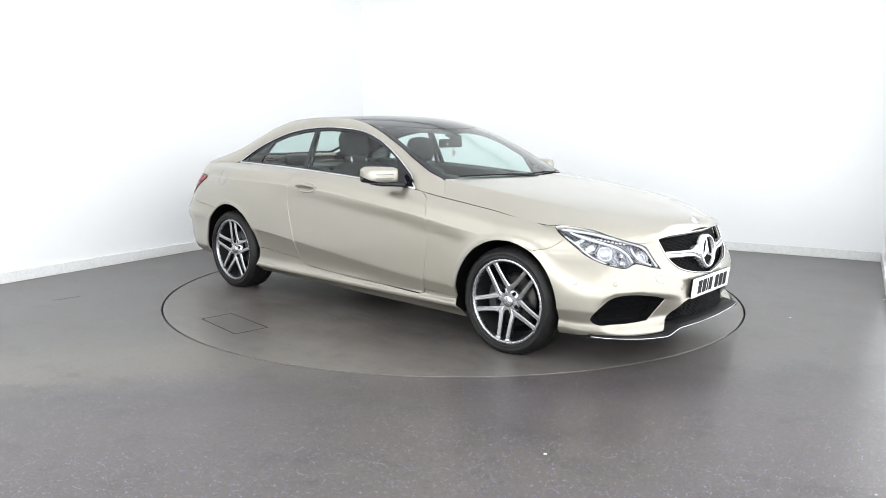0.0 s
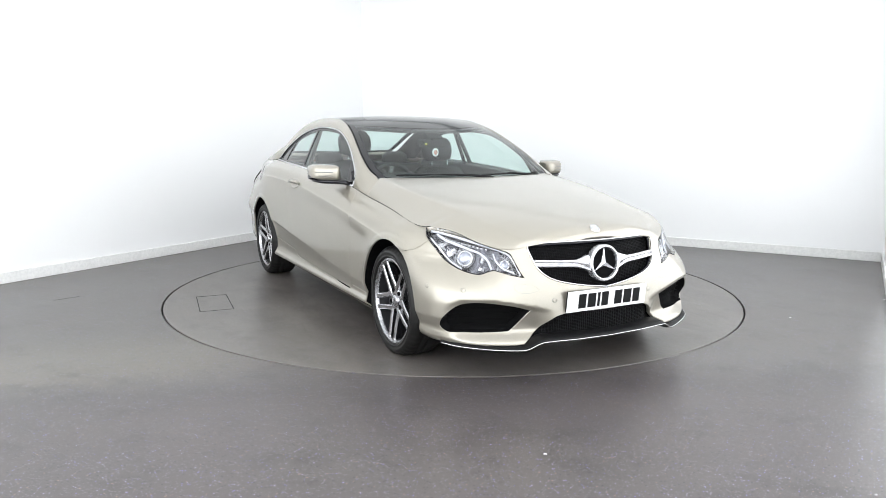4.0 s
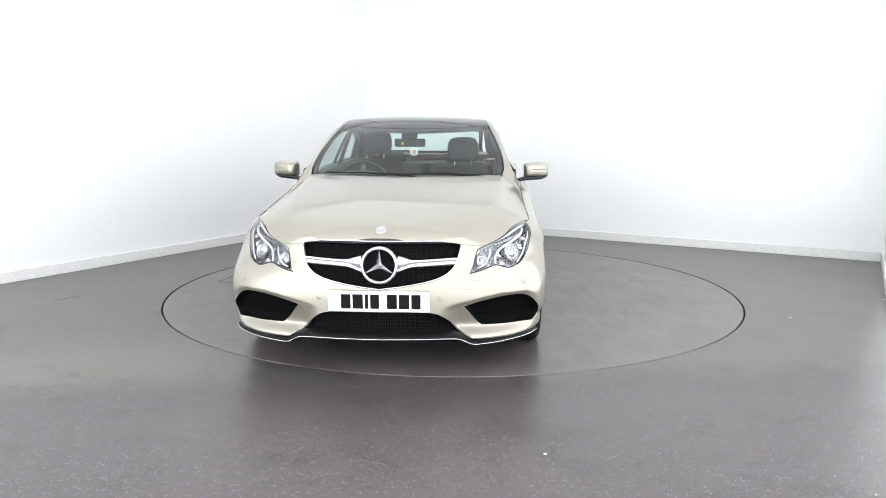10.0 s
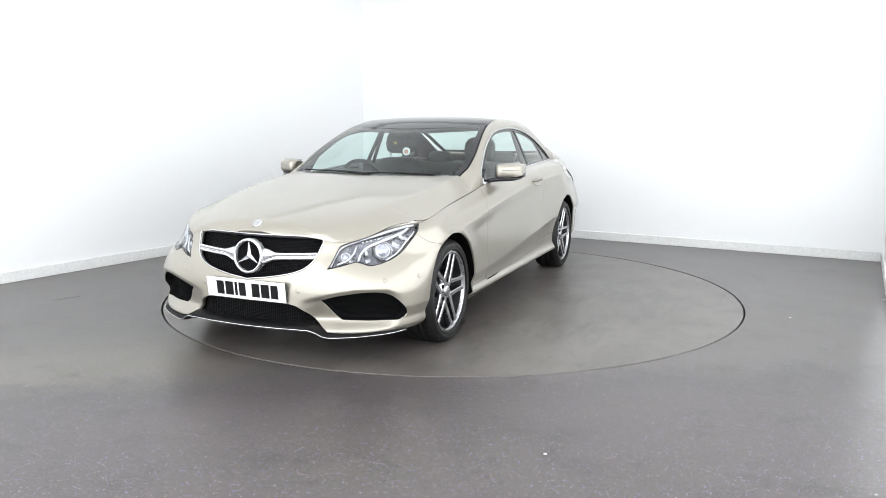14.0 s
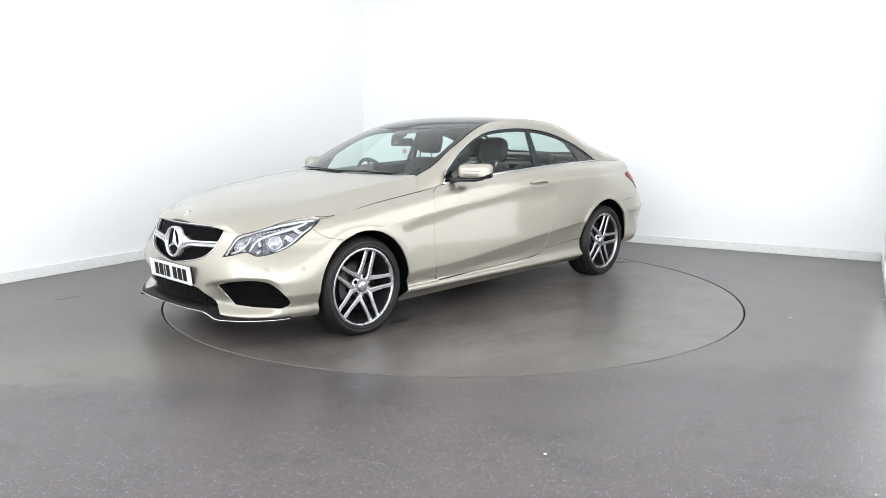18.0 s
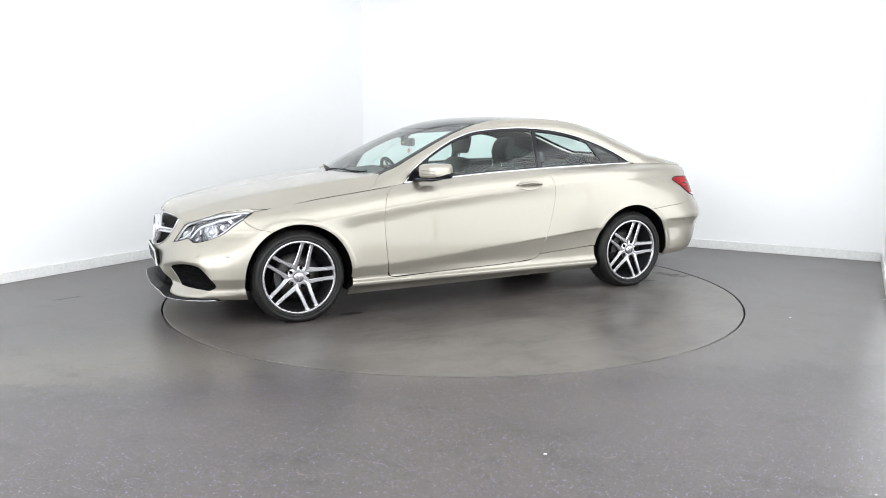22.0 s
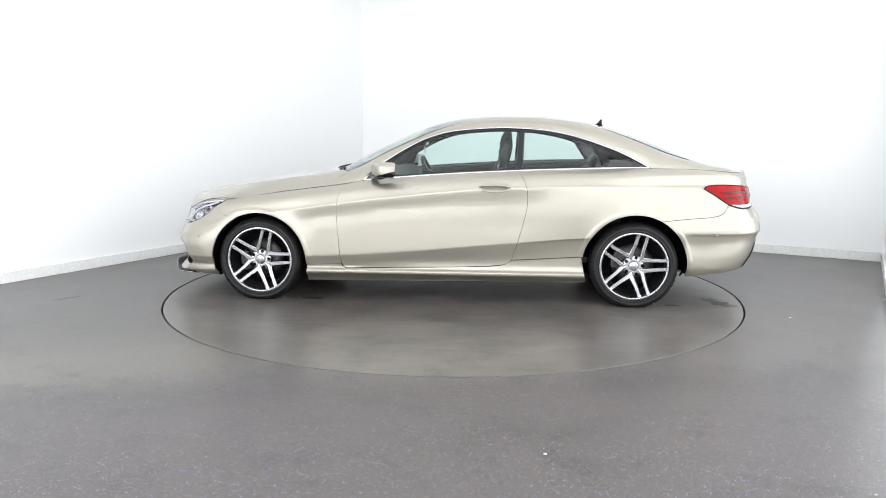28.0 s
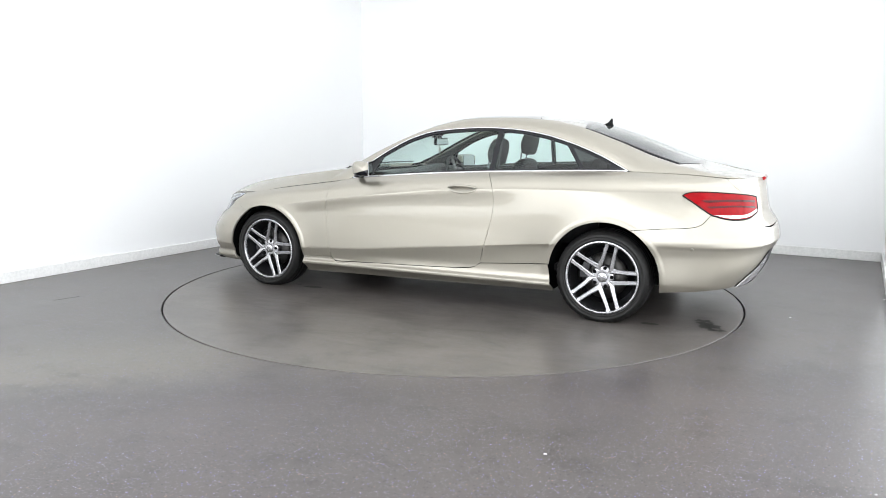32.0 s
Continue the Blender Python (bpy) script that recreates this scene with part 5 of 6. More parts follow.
def number_plate():
    plate = tagged(new("number_plate"), "white front number plate with dark characters as bars")
    plate.parent = CAR
    plate.matrix_basis = pose(2.214, 0, 0.404, 0, 6, 0)
    bm = bmesh.new()
    box(bm, (0.012, 0.516, 0.106), pose(-0.010, 0, 0), 0.003)
    part("holder", bm, BLACK, plate)
    bm = bmesh.new()
    box(bm, (0.008, 0.522, 0.112), pose(0, 0, 0), 0.003)
    part("plate", bm, WHITE, plate)
    x = -0.192
    for k, w in enumerate((0.048, 0.052, 0.016, 0.044, None, 0.050, 0.052, 0.046)):
        if w is None:
            x += 0.030
            continue
        bm = bmesh.new()
        box(bm, (0.002, w, 0.076), pose(0.0046, x + w / 2, 0), 0.0008)
        part("character_bar", bm, BLACK, plate)
        x += w + 0.0115


number_plate()


def mirror(s):
    """Door mirror: shell, indicator strips, dark foot and glass."""
    root = new("door_mirror")
    root.parent = CAR
    f = Vector((1, s, 1))
    bm = bmesh.new()
    n, rows = 32, []
    for i in range(13):                                  # from the inner end to the tip
        k = i / 12
        y = 0.832 + 0.178 * k
        end = 1 - 0.34 * max(0, (k - 0.72) / 0.28) ** 2.2
        cx, cz = 0.446 - 0.068 * k, 0.990 - 0.004 * k
        fore, hi, lo = 0.092 * end * (0.88 + 0.12 * ease(0, 0.3, k)), 0.058 * (1 - 0.30 * max(0, (k - 0.75) / 0.25) ** 2) - 0.010 * (1 - k), 0.055 * (1 - 0.22 * max(0, (k - 0.75) / 0.25) ** 2)
        inner = 1 - 0.55 * max(0, (0.22 - k) / 0.22) ** 2
        fore, hi = fore * inner, hi * (0.5 + 0.5 * inner)
        row = []
        for j in range(n):
            q = math.tau * j / n
            c, sn = math.cos(q), math.sin(q)
            dx = fore * abs(c) ** 0.62 if c > 0 else -0.050 * abs(c) ** 0.2
            dz = (hi if sn > 0 else lo) * abs(sn) ** (0.5 if c > 0 else 0.3) * (1 if sn > 0 else -1)
            row.append(bm.verts.new(Vector((cx + dx, y, cz + dz)) * f))
        rows.append(row)
    for a, b in zip(rows, rows[1:]):
        for j in range(n):
            bm.faces.new((a[j], a[(j + 1) % n], b[(j + 1) % n], b[j])).smooth = True
    bm.faces.new(rows[0])
    tip = bm.verts.new(Vector((0.380, 1.016, 0.986)) * f)
    for j in range(n):
        bm.faces.new((rows[-1][j], rows[-1][(j + 1) % n], tip)).smooth = True
    bmesh.ops.recalc_face_normals(bm, faces=bm.faces)
    bmesh.ops.bisect_plane(bm, geom=bm.verts[:] + bm.edges[:] + bm.faces[:], plane_co=(0.40, 0, 0.964), plane_no=(0.25, 0, 1))
    under = bm.copy()
    side_of = lambda q: (q.calc_center_median() - Vector((0.40, 0, 0.964))).dot(Vector((0.25, 0, 1)))
    bmesh.ops.delete(bm, geom=[q for q in bm.faces if side_of(q) < 0], context="FACES")
    bmesh.ops.delete(under, geom=[q for q in under.faces if side_of(q) >= 0], context="FACES")
    part("shell", bm, PAINT, root, "painted mirror shell")
    part("lower_shell", under, GLOSSY_BLACK, root, "glossy black underside")
    for dz, w in ((0.008, 0.0028), (-0.016, 0.0028)):
        bm = bmesh.new()
        pts = [Vector((0.446 - 0.068 * k + 0.092 * (1 - 0.34 * max(0, (k - 0.72) / 0.28) ** 2.2) - 0.0005, 0.832 + 0.178 * k, 0.985 + dz)) * f for k in (0.36, 0.5, 0.62, 0.74, 0.85, 0.93)]
        tube(bm, pts, w, 6)
        part("indicator_strip", bm, GREY, root, "thin grey line on the mirror")
    bm = bmesh.new()
    tube(bm, [Vector(p) * f for p in ((0.525, 0.770, 0.908), (0.512, 0.82, 0.925), (0.488, 0.88, 0.931), (0.455, 0.95, 0.933), (0.405, 0.997, 0.938))], [0.022, 0.026, 0.027, 0.026, 0.014], 10, flat=0.6)
    part("foot", bm, GLOSSY_BLACK, root, "glossy black mirror foot")
    bm = bmesh.new()
    m = Matrix.Translation(Vector((0.360, 0.922, 0.988)) * f) @ pose(0, 0, 0, 0, 0, s * 19)
    box(bm, (0.006, 0.15, 0.10), m, 0.002)
    part("mirror_glass", bm, CHROME, root, "mirror glass")


mirror(1)
mirror(-1)


def small_trim():
    for s in (1, -1):
        # handles: a shallow dished cup and a bar across it
        h = new("door_handle")
        h.parent = DOORS[0 if s > 0 else 1]
        m = frame_at(-0.375, 0.866, s, 0.0)
        bm = bmesh.new()
        lathe(bm, [(0.0008, 0.0010), (0.030, 0.0012), (0.043, 0.0026), (0.048, 0.003), (0.051, -0.004)], m @ Matrix.Diagonal((2.2, 0.80, 1, 1)), 40)
        part("cup", bm, PAINT, h, "dished handle cup")
        bm = bmesh.new()
        pts = [m @ Vector((x, 0.010 + 0.008 * (1 - (x / 0.11) ** 2) - 0.010, zz)) for x, zz in ((-0.108, 0.004), (-0.095, 0.016), (-0.05, 0.028), (0.0, 0.031), (0.05, 0.028), (0.095, 0.016), (0.108, 0.004))]
        tube(bm, pts, [0.008, 0.012, 0.014, 0.0145, 0.014, 0.012, 0.008], 10, flat=0.75)
        part("grip", bm, PAINT, h, "painted pull handle")
        bm = bmesh.new()
        tube(bm, [p + Vector((0, s * 0.004, -0.007)) for p in pts[1:-1]], 0.0035, 6)
        part("grip_trim", bm, CHROME, h, "thin chrome line")
        # parking sensors
        for a, z in ((2.030, 0.478), (1.737, 0.482), (2.505, 0.415), (-1.945, 0.531), (-2.44, 0.53)):
            bm = bmesh.new()
            lathe(bm, [(0.0005, 0.0012), (0.008, 0.0012), (0.0105, 0.0006), (0.012, -0.003)], frame_at(a, z, s), 16)
            part("parking_sensor", bm, PAINT, CAR)
            bm = bmesh.new()
            lathe(bm, [(0.0120, 0.0004), (0.0134, 0.0005), (0.0137, -0.003)], frame_at(a, z, s), 16)
            part("sensor_ring", bm, GREY, CAR)
        # rear diffuser trim and tailpipe
        bm = bmesh.new()
        tube(bm, line_on(TAIL_EDGE[2:], 0.002, s), 0.006, 8, flat=0.6)
        part("diffuser_edge", bm, BLACK, CAR)
        panel("exhaust_trim", low, loop([(-2.335, 0.282), (-2.395, 0.338), (-2.51, 0.408), (-2.62, 0.478)], [(-2.62, 0.478), (-2.635, 0.43)], [(-2.635, 0.43), (-2.58, 0.35), (-2.48, 0.290), (-2.36, 0.272)]), SILVER, CAR,
              sides=(s,), res=0.03, lift=0.003, gap=0.0, depth=0.03, label="bright exhaust trim in the rear bumper")
        bm = bmesh.new()                                 # washer cover line beside the plate
        tube(bm, line_on([(2.33, 0.480), (2.34, 0.500), (2.43, 0.498), (2.45, 0.474), (2.39, 0.458), (2.34, 0.464), (2.33, 0.480)], -0.0004, s), 0.0010, 5)
        part("washer_cover_gap", bm, GREY, CAR)
    # diffuser, rear plate recess
    panel("rear_diffuser", low, loop([(AR, 0.49), (-2.8, 0.50), *TAIL_EDGE[2:][::-1]], [TAIL_EDGE[2], (-2.5, 0.255), (AR, 0.255)]), BLACK, CAR, both=True, res=0.05, lift=-0.012, gap=0.0, depth=0.02)
    # fuel flap on one side
    bm = bmesh.new()
    ring = []
    for i in range(41):
        q = math.tau * i / 40
        ring.append(on_low(-1.515 + 0.080 * math.cos(q), 0.885 + 0.060 * math.sin(q), 0.0004, -1))
    tube(bm, ring, 0.0016, 5, close=False)
    part("fuel_flap_gap", bm, GREY, CAR, "round shut line of the fuel flap")
    # bonnet badge
    bm = bmesh.new()
    p = hood_surface(2.092, 0)
    n = Vector((0.62, 0, 0.78)).normalized()
    u = Vector((0, 1, 0))
    m = Matrix((u, n.cross(u), n)).transposed().to_4x4()
    m.translation = p
    lathe(bm, [(0.0008, 0.004), (0.018, 0.004), (0.019, 0.0055), (0.026, 0.0055), (0.029, 0.001), (0.029, -0.004)], m, 32)
    part("bonnet_badge", bm, CHROME, CAR, "small round chrome badge")
    bm = bmesh.new()
    lathe(bm, [(0.0008, 0.0048), (0.018, 0.0046)], m, 24)
    part("badge_disc", bm, plain("badge_grey", (0.45, 0.46, 0.48), 0.3, metal=0.6), CAR)
    # shark-fin aerial
    bm = bmesh.new()
    base = top(-1.18, 0)
    prof = [(-0.055, 0.0), (-0.02, 0.008), (0.01, 0.022), (0.030, 0.052), (0.042, 0.050), (0.040, 0.02), (0.050, -0.006)]
    vs = []
    for sgn in (1, -1):
        vs.append([bm.verts.new(base + Vector((-x, sgn * (0.010 if z < 0.03 else 0.003), z - 0.004))) for x, z in prof])
    for a in range(len(prof)):
        b = (a + 1) % len(prof)
        bm.faces.new((vs[0][a], vs[0][b], vs[1][b], vs[1][a]))
    bm.faces.new(vs[0][::-1])
    bm.faces.new(vs[1])
    bmesh.ops.recalc_face_normals(bm, faces=bm.faces)
    part("aerial", bm, BLACK, CAR, "black shark-fin roof aerial")
    # brake light and badge on the boot
    bm = bmesh.new()
    tube(bm, [lid(u, 0.99) * Vector((1, s, 1)) + Vector((-0.012, 0, -0.012)) for s, u in ((1, 0.45), (1, 0.3), (1, 0.1), (-1, 0.1), (-1, 0.3), (-1, 0.45))], 0.011, 8)
    part("brake_light", bm, RED, CAR, "slim red high brake light")
    for k in range(4):
        bm = bmesh.new()
        box(bm, (0.018, 0.020, 0.002), frame_at(-2.50 - 0.028 * k, 0.912, 1, 0.002))
        part("model_badge", bm, CHROME, CAR)
    # wipers
    for y0, y1, lift in ((-0.56, 0.08, 0.0), (0.0, 0.54, 0.004)):
        w = tagged(new("wiper"), "black windscreen wiper at rest")
        w.parent = CAR
        def on_screen(y, v, h):
            u = abs(y) / 0.70
            p = screen(u, v)
            return Vector((p.x, y, p.z)) + Vector((0.3, 0, 0.95)).normalized() * h
        bm = bmesh.new()
        tube(bm, [on_screen(y0 + (y1 - y0) * i / 10, 0.060 + 0.035 * math.sin(math.pi * min(1, i / 9)) ** 0.7 * (1 if y0 < 0 else 0.6), 0.012) for i in range(11)], 0.005, 6)
        part("blade", bm, BLACK, w)
        bm = bmesh.new()
        tube(bm, [on_screen(y0 + (y1 - y0) * k, v, h) for k, v, h in ((1.0, 0.0, 0.016), (0.95, 0.02, 0.018), (0.75, 0.05, 0.018), (0.45, 0.085, 0.017))], [0.010, 0.009, 0.006, 0.005], 8)
        part("arm", bm, BLACK, w)
    for s in (1, -1):
        bm = bmesh.new()
        tube(bm, [Vector((x, s * (hood_y(x) + 0.0015), hood_rim(x) + 0.0005)) for x in [0.66 + 1.01 * i / 40 for i in range(41)]], 0.0018, 6)
        part("bonnet_gap", bm, BLACK, CAR, "thin dark shut line beside the bonnet")
    # black cowl below the screen
    patch("cowl", lambda u, v: screen(u, v) + Vector((0, 0, -0.014)), BLACK, CAR, 16, 3, u=(0, 1.0), v=(-0.09, 0.02), depth=0.02)


small_trim()


# ---- cabin ----
def cushion(centre, size, axis_u, axis_v, power=0.45, n=28):
    """Ring of a rounded rectangle."""
    out = []
    for i in range(n):
        q = math.tau * i / n
        c, s = math.cos(q), math.sin(q)
        out.append(Vector(centre) + Vector(axis_u) * (size[0] * abs(c) ** power * (1 if c > 0 else -1)) + Vector(axis_v) * (size[1] * abs(s) ** power * (1 if s > 0 else -1)))
    return out


def front_seat(y, dz):
    root = tagged(new("front_seat"), "black leather front seat with a tall headrest")
    root.parent = CAR
    root.matrix_basis = pose(0.0, y, dz)
    bm = bmesh.new()
    loft(bm, [cushion((x, 0, z), (0.25 * k, h), (0, 1, 0), (0, 0, 1)) for x, z, k, h in ((0.18, 0.50, 0.8, 0.05), (0.12, 0.51, 1, 0.08), (-0.2, 0.48, 1, 0.09), (-0.36, 0.46, 0.9, 0.07))])
    part("seat", bm, CABIN, root)
    bm = bmesh.new()
    rows = []
    for z, x, w, d in ((0.45, -0.26, 0.22, 0.06), (0.55, -0.29, 0.25, 0.075), (0.75, -0.34, 0.255, 0.07), (0.90, -0.39, 0.245, 0.06), (0.97, -0.415, 0.215, 0.05), (1.0, -0.425, 0.17, 0.035), (1.012, -0.43, 0.10, 0.015)):
        rows.append(cushion((x, 0, z), (w, d), (0, 1, 0), (0.95, 0, 0.25), 0.5))
    loft(bm, rows)
    part("backrest", bm, CABIN, root)
    bm = bmesh.new()
    rows = []
    for z, x, w, d in ((1.052, -0.435, 0.09, 0.026), (1.066, -0.436, 0.122, 0.038), (1.13, -0.44, 0.134, 0.050), (1.19, -0.455, 0.130, 0.046), (1.230, -0.465, 0.105, 0.034), (1.245, -0.468, 0.06, 0.015)):
        rows.append(cushion((x, 0, z), (w, d), (0, 1, 0), (1, 0, 0.2), 0.55))
    loft(bm, rows)
    part("headrest", bm, CABIN, root)
    for s in (-1, 1):
        bm = bmesh.new()
        tube(bm, [(-0.385, s * 0.072, 0.985), (-0.395, s * 0.072, 1.065)], 0.006, 8)
        part("headrest_post", bm, SILVER, root, "chrome headrest post")


front_seat(0.37, -0.035)
front_seat(-0.37, 0.02)


def rear_bench():
    root = tagged(new("rear_bench"), "black leather rear bench")
    root.parent = CAR
    for y in (-0.32, 0.32):
        bm = bmesh.new()
        loft(bm, [cushion((x, y, z), (0.29 * k, d), (0, 1, 0), (0.9, 0, 0.4)) for z, x, k, d in ((0.45, -0.95, 0.9, 0.06), (0.55, -0.98, 1, 0.09), (0.8, -1.10, 1, 0.08), (0.93, -1.17, 0.95, 0.06), (0.965, -1.19, 0.8, 0.03))])
        part("backrest", bm, CABIN, root)
        bm = bmesh.new()
        loft(bm, [cushion((x, y, z), (0.29 * k, h), (0, 1, 0), (0, 0, 1)) for x, z, k, h in ((-0.48, 0.46, 0.9, 0.05), (-0.55, 0.47, 1, 0.08), (-0.9, 0.45, 1, 0.08))])
        part("seat", bm, CABIN, root)
        bm = bmesh.new()
        loft(bm, [cushion((x, y, z), (w, d), (0, 1, 0), (1, 0, 0.2), 0.55) for z, x, w, d in ((0.955, -1.19, 0.10, 0.03), (0.985, -1.195, 0.125, 0.045), (1.04, -1.21, 0.12, 0.042), (1.07, -1.22, 0.08, 0.02))])
        part("headrest", bm, CABIN, root)
    bm = bmesh.new()
    box(bm, (0.66, 1.16, 0.03), pose(-1.53, 0, 0.945), 0.008)
    part("parcel_shelf", bm, CABIN, CAR, "black parcel shelf")


rear_bench()


def dashboard():
    d = tagged(new("dashboard"), "black moulded dashboard")
    d.parent = CAR
    bm = bmesh.new()
    rows = []
    for y in [-0.68 + 1.36 * i / 12 for i in range(13)]:
        hump = 0.035 * math.exp(-((y + 0.37) / 0.16) ** 2)
        x1 = 0.86 - 0.35 * abs(y) ** 2
        prof = [(x1, 0.90), (x1 - 0.12, 0.925), (0.52, 0.945 + hump * 0.5), (0.40, 0.945 + hump), (0.33, 0.92 + hump), (0.31, 0.86), (0.36, 0.74), (0.42, 0.55), (0.75, 0.55)]
        rows.append([Vector((x, y, z)) for x, z in prof])
    loft(bm, rows)
    part("top", bm, CABIN, d)
    bm = bmesh.new()
    box(bm, (0.9, 0.24, 0.30), pose(-0.05, 0, 0.45), 0.04)
    part("console", bm, CABIN, d)
    w = tagged(new("steering_wheel"), "black steering wheel on the driver's side")
    w.parent = CAR
    w.matrix_basis = pose(0.215, -0.37, 0.865, 0, -66, 0)
    bm = bmesh.new()
    ring = [Vector((0.182 * math.cos(math.tau * i / 48), 0.182 * math.sin(math.tau * i / 48), 0)) for i in range(49)]
    tube(bm, ring, 0.015, 10, close=False)
    part("rim", bm, CABIN, w)
    bm = bmesh.new()
    lathe(bm, [(0.001, -0.03), (0.055, -0.028), (0.07, -0.015), (0.07, 0.03), (0.03, 0.15), (0.001, 0.15)], pose(0, 0, 0, 180, 0, 0), 24)
    part("boss", bm, CABIN, w)
    for q in (0, 180, 270):
        bm = bmesh.new()
        a = radians(q)
        box(bm, (0.13, 0.035, 0.014), pose(0.115 * math.cos(a + math.pi / 2), 0.115 * math.sin(a + math.pi / 2), 0, 0, 0, math.degrees(a) + 90), 0.005)
        part("spoke", bm, GREY, w)
    m = tagged(new("rear_view_mirror"), "black rear-view mirror with a round hanging charm")
    m.parent = CAR
    m.matrix_basis = pose(0.225, -0.02, 1.175)
    bm = bmesh.new()
    box(bm, (0.03, 0.235, 0.062), pose(0, 0, 0), 0.012)
    part("housing", bm, BLACK, m)
    bm = bmesh.new()
    box(bm, (0.003, 0.215, 0.048), pose(-0.016, 0, 0))
    part("glass", bm, CHROME, m)
    bm = bmesh.new()
    tube(bm, [(0, 0, 0.02), (0.012, 0, 0.036), (0.024, 0, 0.05)], 0.014, 8)
    part("stalk", bm, BLACK, m)
    bm = bmesh.new()
    box(bm, (0.07, 0.12, 0.024), pose(0.028, 0, 0.052, 0, 25, 0), 0.010)
    part("sensor_pod", bm, BLACK, m)
    bm = bmesh.new()
    lathe(bm, [(0.0005, 0.002), (0.009, 0.002), (0.009, 0)], pose(0.016, -0.055, -0.006, 0, 90, 0), 16)
    part("sticker", bm, plain("yellow_sticker", (0.65, 0.62, 0.10), 0.5), m, "round yellow sticker")
    bm = bmesh.new()
    tube(bm, [(0.0, 0.028, -0.02), (0.0, 0.030, -0.04)], 0.0012, 5)
    part("cord", bm, BLACK, m)
    q = pose(0.0, 0.031, -0.069, 0, 90, 12)
    bm = bmesh.new()
    lathe(bm, [(0.0005, 0.004), (0.028, 0.004), (0.031, 0.0), (0.028, -0.004), (0.0005, -0.004)], q, 28)
    part("charm", bm, WHITE, m, "white disc")
    for z in (0.0045, -0.0045):
        bm = bmesh.new()
        lathe(bm, [(0.0005, z), (0.018, z)], q, 20)
        part("charm_face", bm, plain("charm_red", (0.45, 0.22, 0.18), 0.5, vary=0.5, scale=90), m, "dull red motif")
    # roof lining and pillars inside
    patch("headlining", lambda u, v: roof(u, v) + Vector((0, 0, -0.028)), CABIN, CAR, 14, 14, v=(0.0, 1.03), depth=0.004, label="dark roof lining")
    patch("pillar_trim", lambda x, k: rail_surface(x, k) + Vector((0, -0.018, -0.012)), CABIN, CAR, 60, 4, u=(0.70, -1.9), v=(0.0, 1.0), both=False, sides=(1, -1), depth=0.004, label="dark inner pillar trim")
    for s in (1, -1):
        bm = bmesh.new()
        rows = [[Vector((x, s * (belt_y(x) - 0.05), z)) for z in (0.5, 0.80, belt_z(x) - 0.02, belt_z(x) + 0.004)] + [Vector((x, s * (belt_y(x) - 0.10), z)) for z in (belt_z(x) - 0.01, 0.80, 0.5)] for x in [0.6 - 1.9 * i / 16 for i in range(17)]]
        loft(bm, rows)
        part("door_card", bm, CABIN, CAR, "black inner door trim")
        bm = bmesh.new()                                 # B-pillar behind the door glass
        tube(bm, [(-0.56, s * 0.72, 0.95), (-0.565, s * 0.66, 1.12), (-0.57, s * 0.60, 1.28)], 0.016, 8)
        part("belt_pillar", bm, CABIN, CAR)
    bm = bmesh.new()
    box(bm, (2.6, 1.4, 0.05), pose(-0.4, 0, 0.32), 0.01)
    part("cabin_floor", bm, CABIN, CAR)


dashboard()


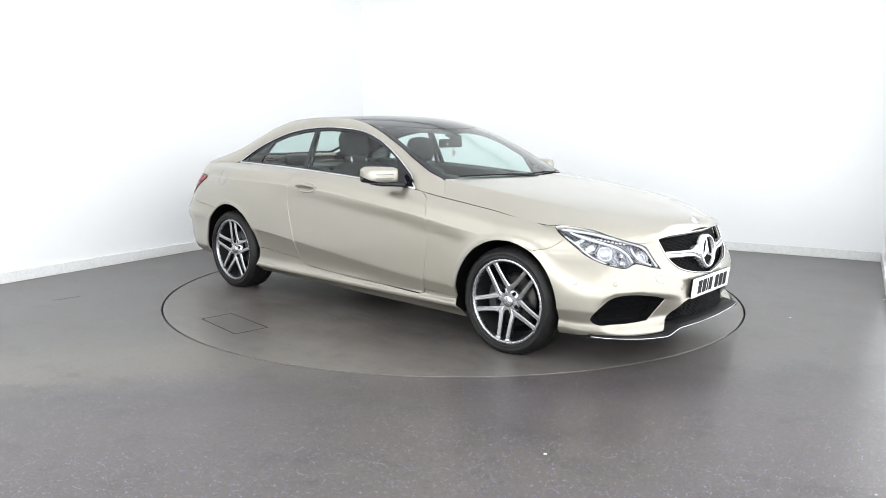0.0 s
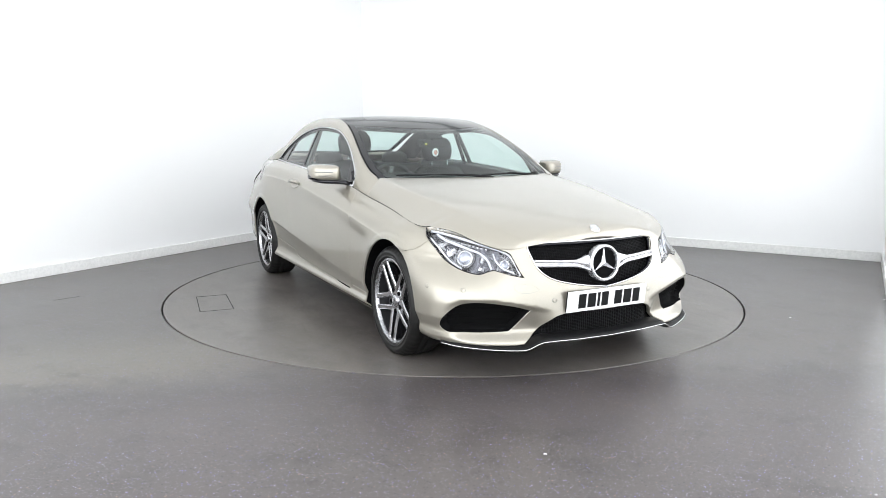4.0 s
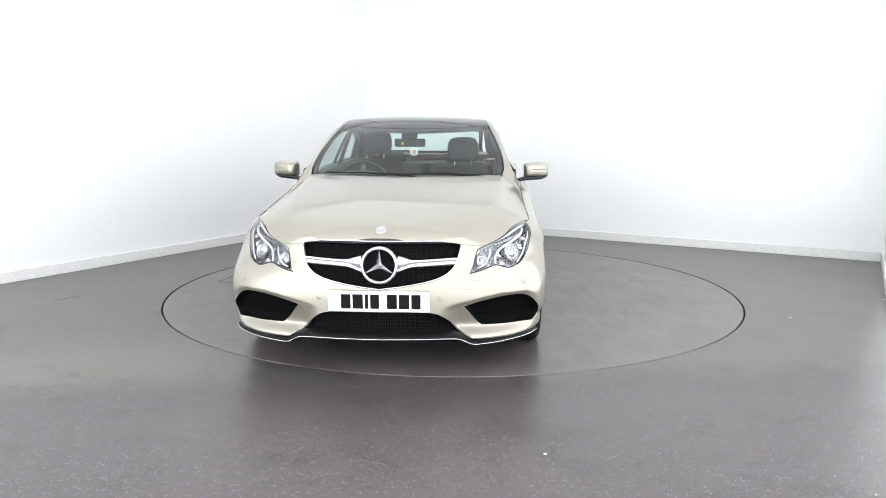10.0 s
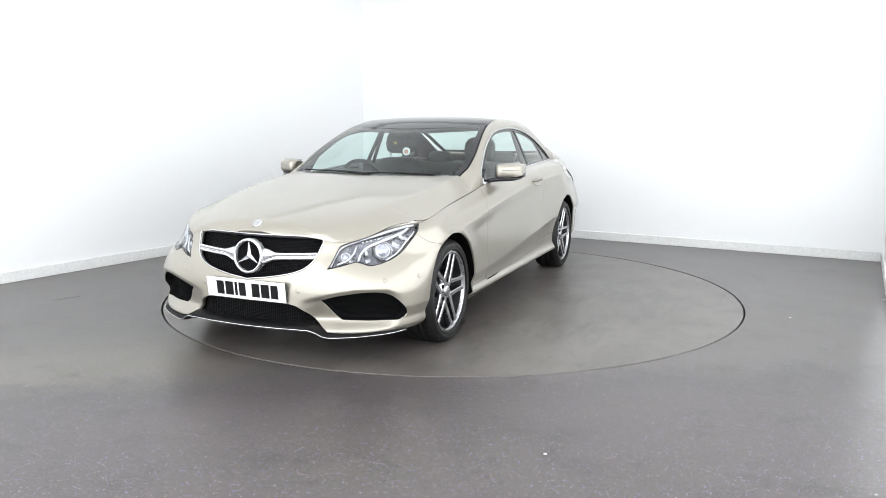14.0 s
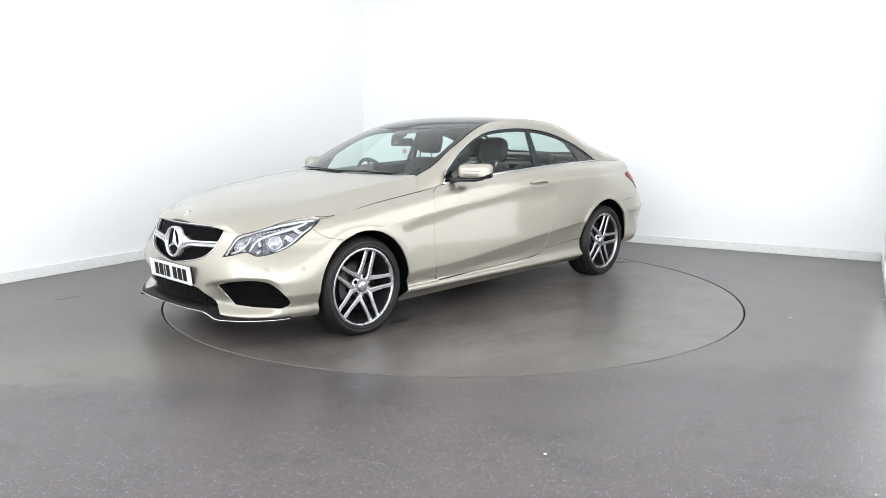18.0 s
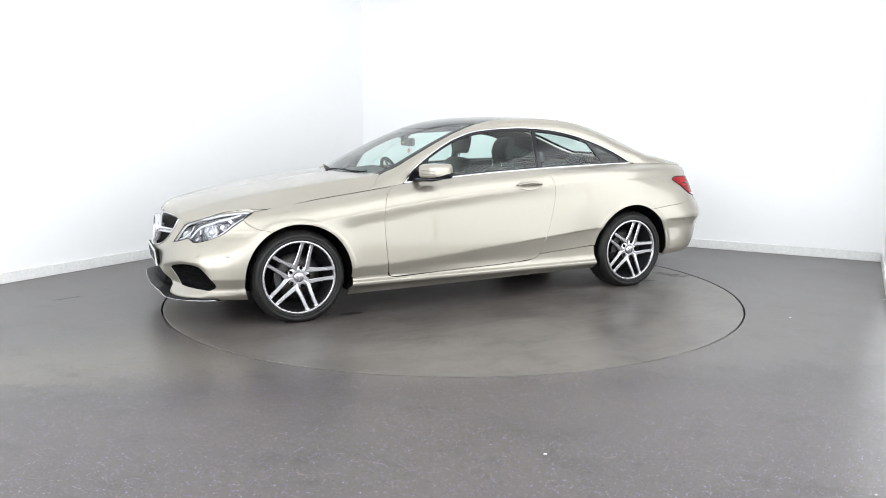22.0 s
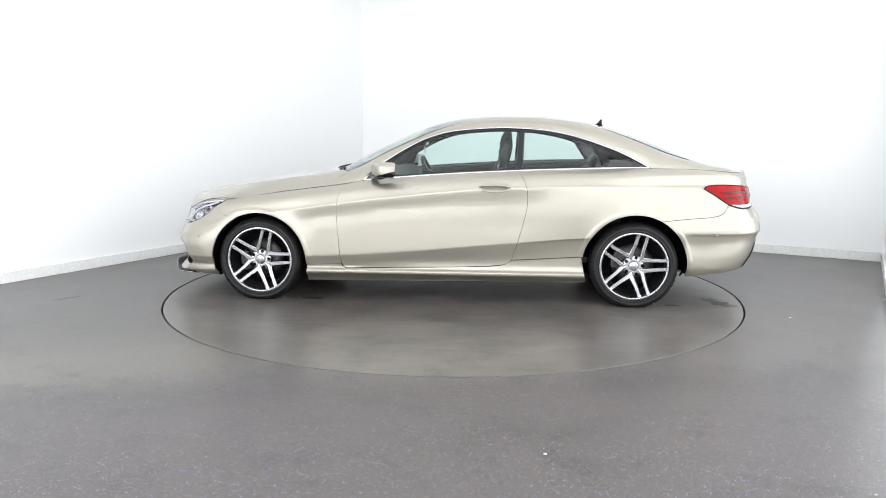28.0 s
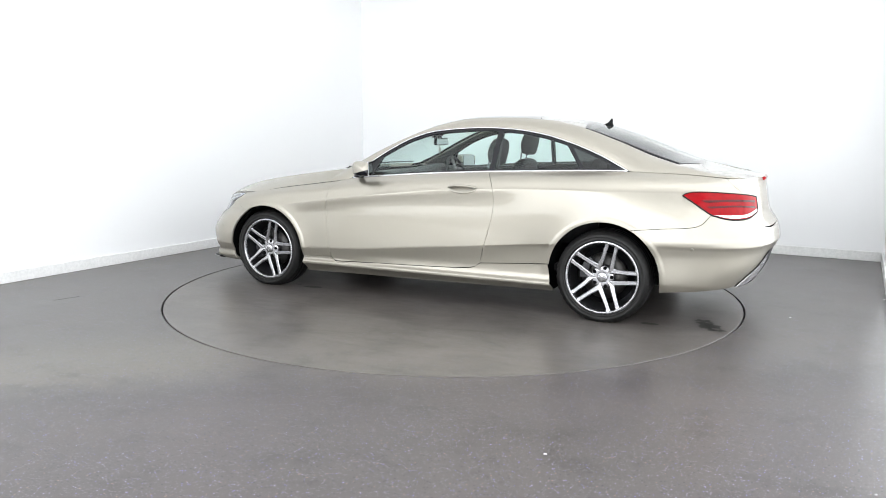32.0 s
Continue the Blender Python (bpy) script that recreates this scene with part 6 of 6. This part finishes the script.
# ---- marks on the floor and the table ----
def floor_marks():
    dark = plain("dark_joint", (0.02, 0.02, 0.02), 0.7)
    hatch = [Vector((-0.095, -1.97, 0)), Vector((-0.078, -1.74, 0)), Vector((-0.575, -1.69, 0)), Vector((-0.59, -1.91, 0))]
    for a, b in zip(hatch, hatch[1:] + hatch[:1]):
        bm = bmesh.new()
        d = b - a
        box(bm, (d.length, 0.006, 0.0016), Matrix.Translation((a + b) / 2 + Vector((0, 0, 0.0004))) @ pose(0, 0, 0, 0, 0, math.degrees(math.atan2(d.y, d.x))))
        part("hatch_joint", bm, dark, TURNTABLE, "thin dark joint of a floor hatch")
    random.seed(4)
    stain = plain("oil_stain", (0.012, 0.011, 0.010), 0.35, vary=0.4)
    for k in range(22):
        bm = bmesh.new()
        c = Vector((-2.03 + random.gauss(0, 0.040), 0.345 + random.gauss(0, 0.075), 0.0008 + 0.00004 * k))
        r = random.uniform(0.008, 0.036)
        n = 14
        ph = random.uniform(0, 6)
        vs = [bm.verts.new(c + Vector((math.cos(i * math.tau / n), math.sin(i * math.tau / n), 0)) * r * (1 + 0.3 * math.sin(3 * i * math.tau / n + ph))) for i in range(n)]
        bm.faces.new(vs)
        part("oil_spot", bm, stain, TURNTABLE, "dark oil spot")
    for cx, cy, a, b in ((1.03, 0.475, 0.085, 0.040), (1.20, 0.44, 0.030, 0.018), (-1.66, 0.46, 0.060, 0.030)):
        bm = bmesh.new()
        vs = [bm.verts.new((cx + a * math.cos(i * math.tau / 24) * (1 + 0.12 * math.sin(3 * i * math.tau / 24)), cy + b * math.sin(i * math.tau / 24) * (1 + 0.15 * math.cos(2 * i * math.tau / 24)), 0.0008)) for i in range(24)]
        bm.faces.new(vs)
        part("oil_spot", bm, stain, TURNTABLE, "dark oil puddle")
    bm = bmesh.new()
    a, b = Vector((-2.983, -0.544, 0)), Vector((-2.861, -0.407, 0))
    box(bm, ((b - a).length, 0.006, 0.001), Matrix.Translation((a + b) / 2 + Vector((0, 0, 0.0008))) @ pose(0, 0, 0, 0, 0, math.degrees(math.atan2((b - a).y, (b - a).x))))
    tagged(mesh_object("floor_joint", bm, dark), "short dark scratch in the grey floor", "floor joint")
    for x, y, r in ((2.329, -0.93, 0.007), (0.373, -3.141, 0.006), (3.30, -0.36, 0.007), (1.50, -3.45, 0.004)):
        bm = bmesh.new()
        bmesh.ops.create_icosphere(bm, subdivisions=1, radius=r, matrix=pose(x, y, 0.003) @ Matrix.Diagonal((1.4, 0.8, 0.6, 1)))
        tagged(mesh_object("paper_scrap", bm, WHITE), "tiny white scrap lying on the grey floor", "scrap", "scraps on the floor")


floor_marks()


def motions():
    # the table and the car on it turn clockwise at an even pace
    def heading(t):
        return -40.85 - 5.116 * t
    times = [i * 1.0 for i in range(33)]
    walk(TURNTABLE, [(t, pose(0, 0, 0, 0, 0, heading(t))) for t in times])
    walk(CAR, [(t, pose(0, 0, 0, 0, 0, heading(t)) @ pose(0.0276, -0.2962, 0)) for t in times])


motions()
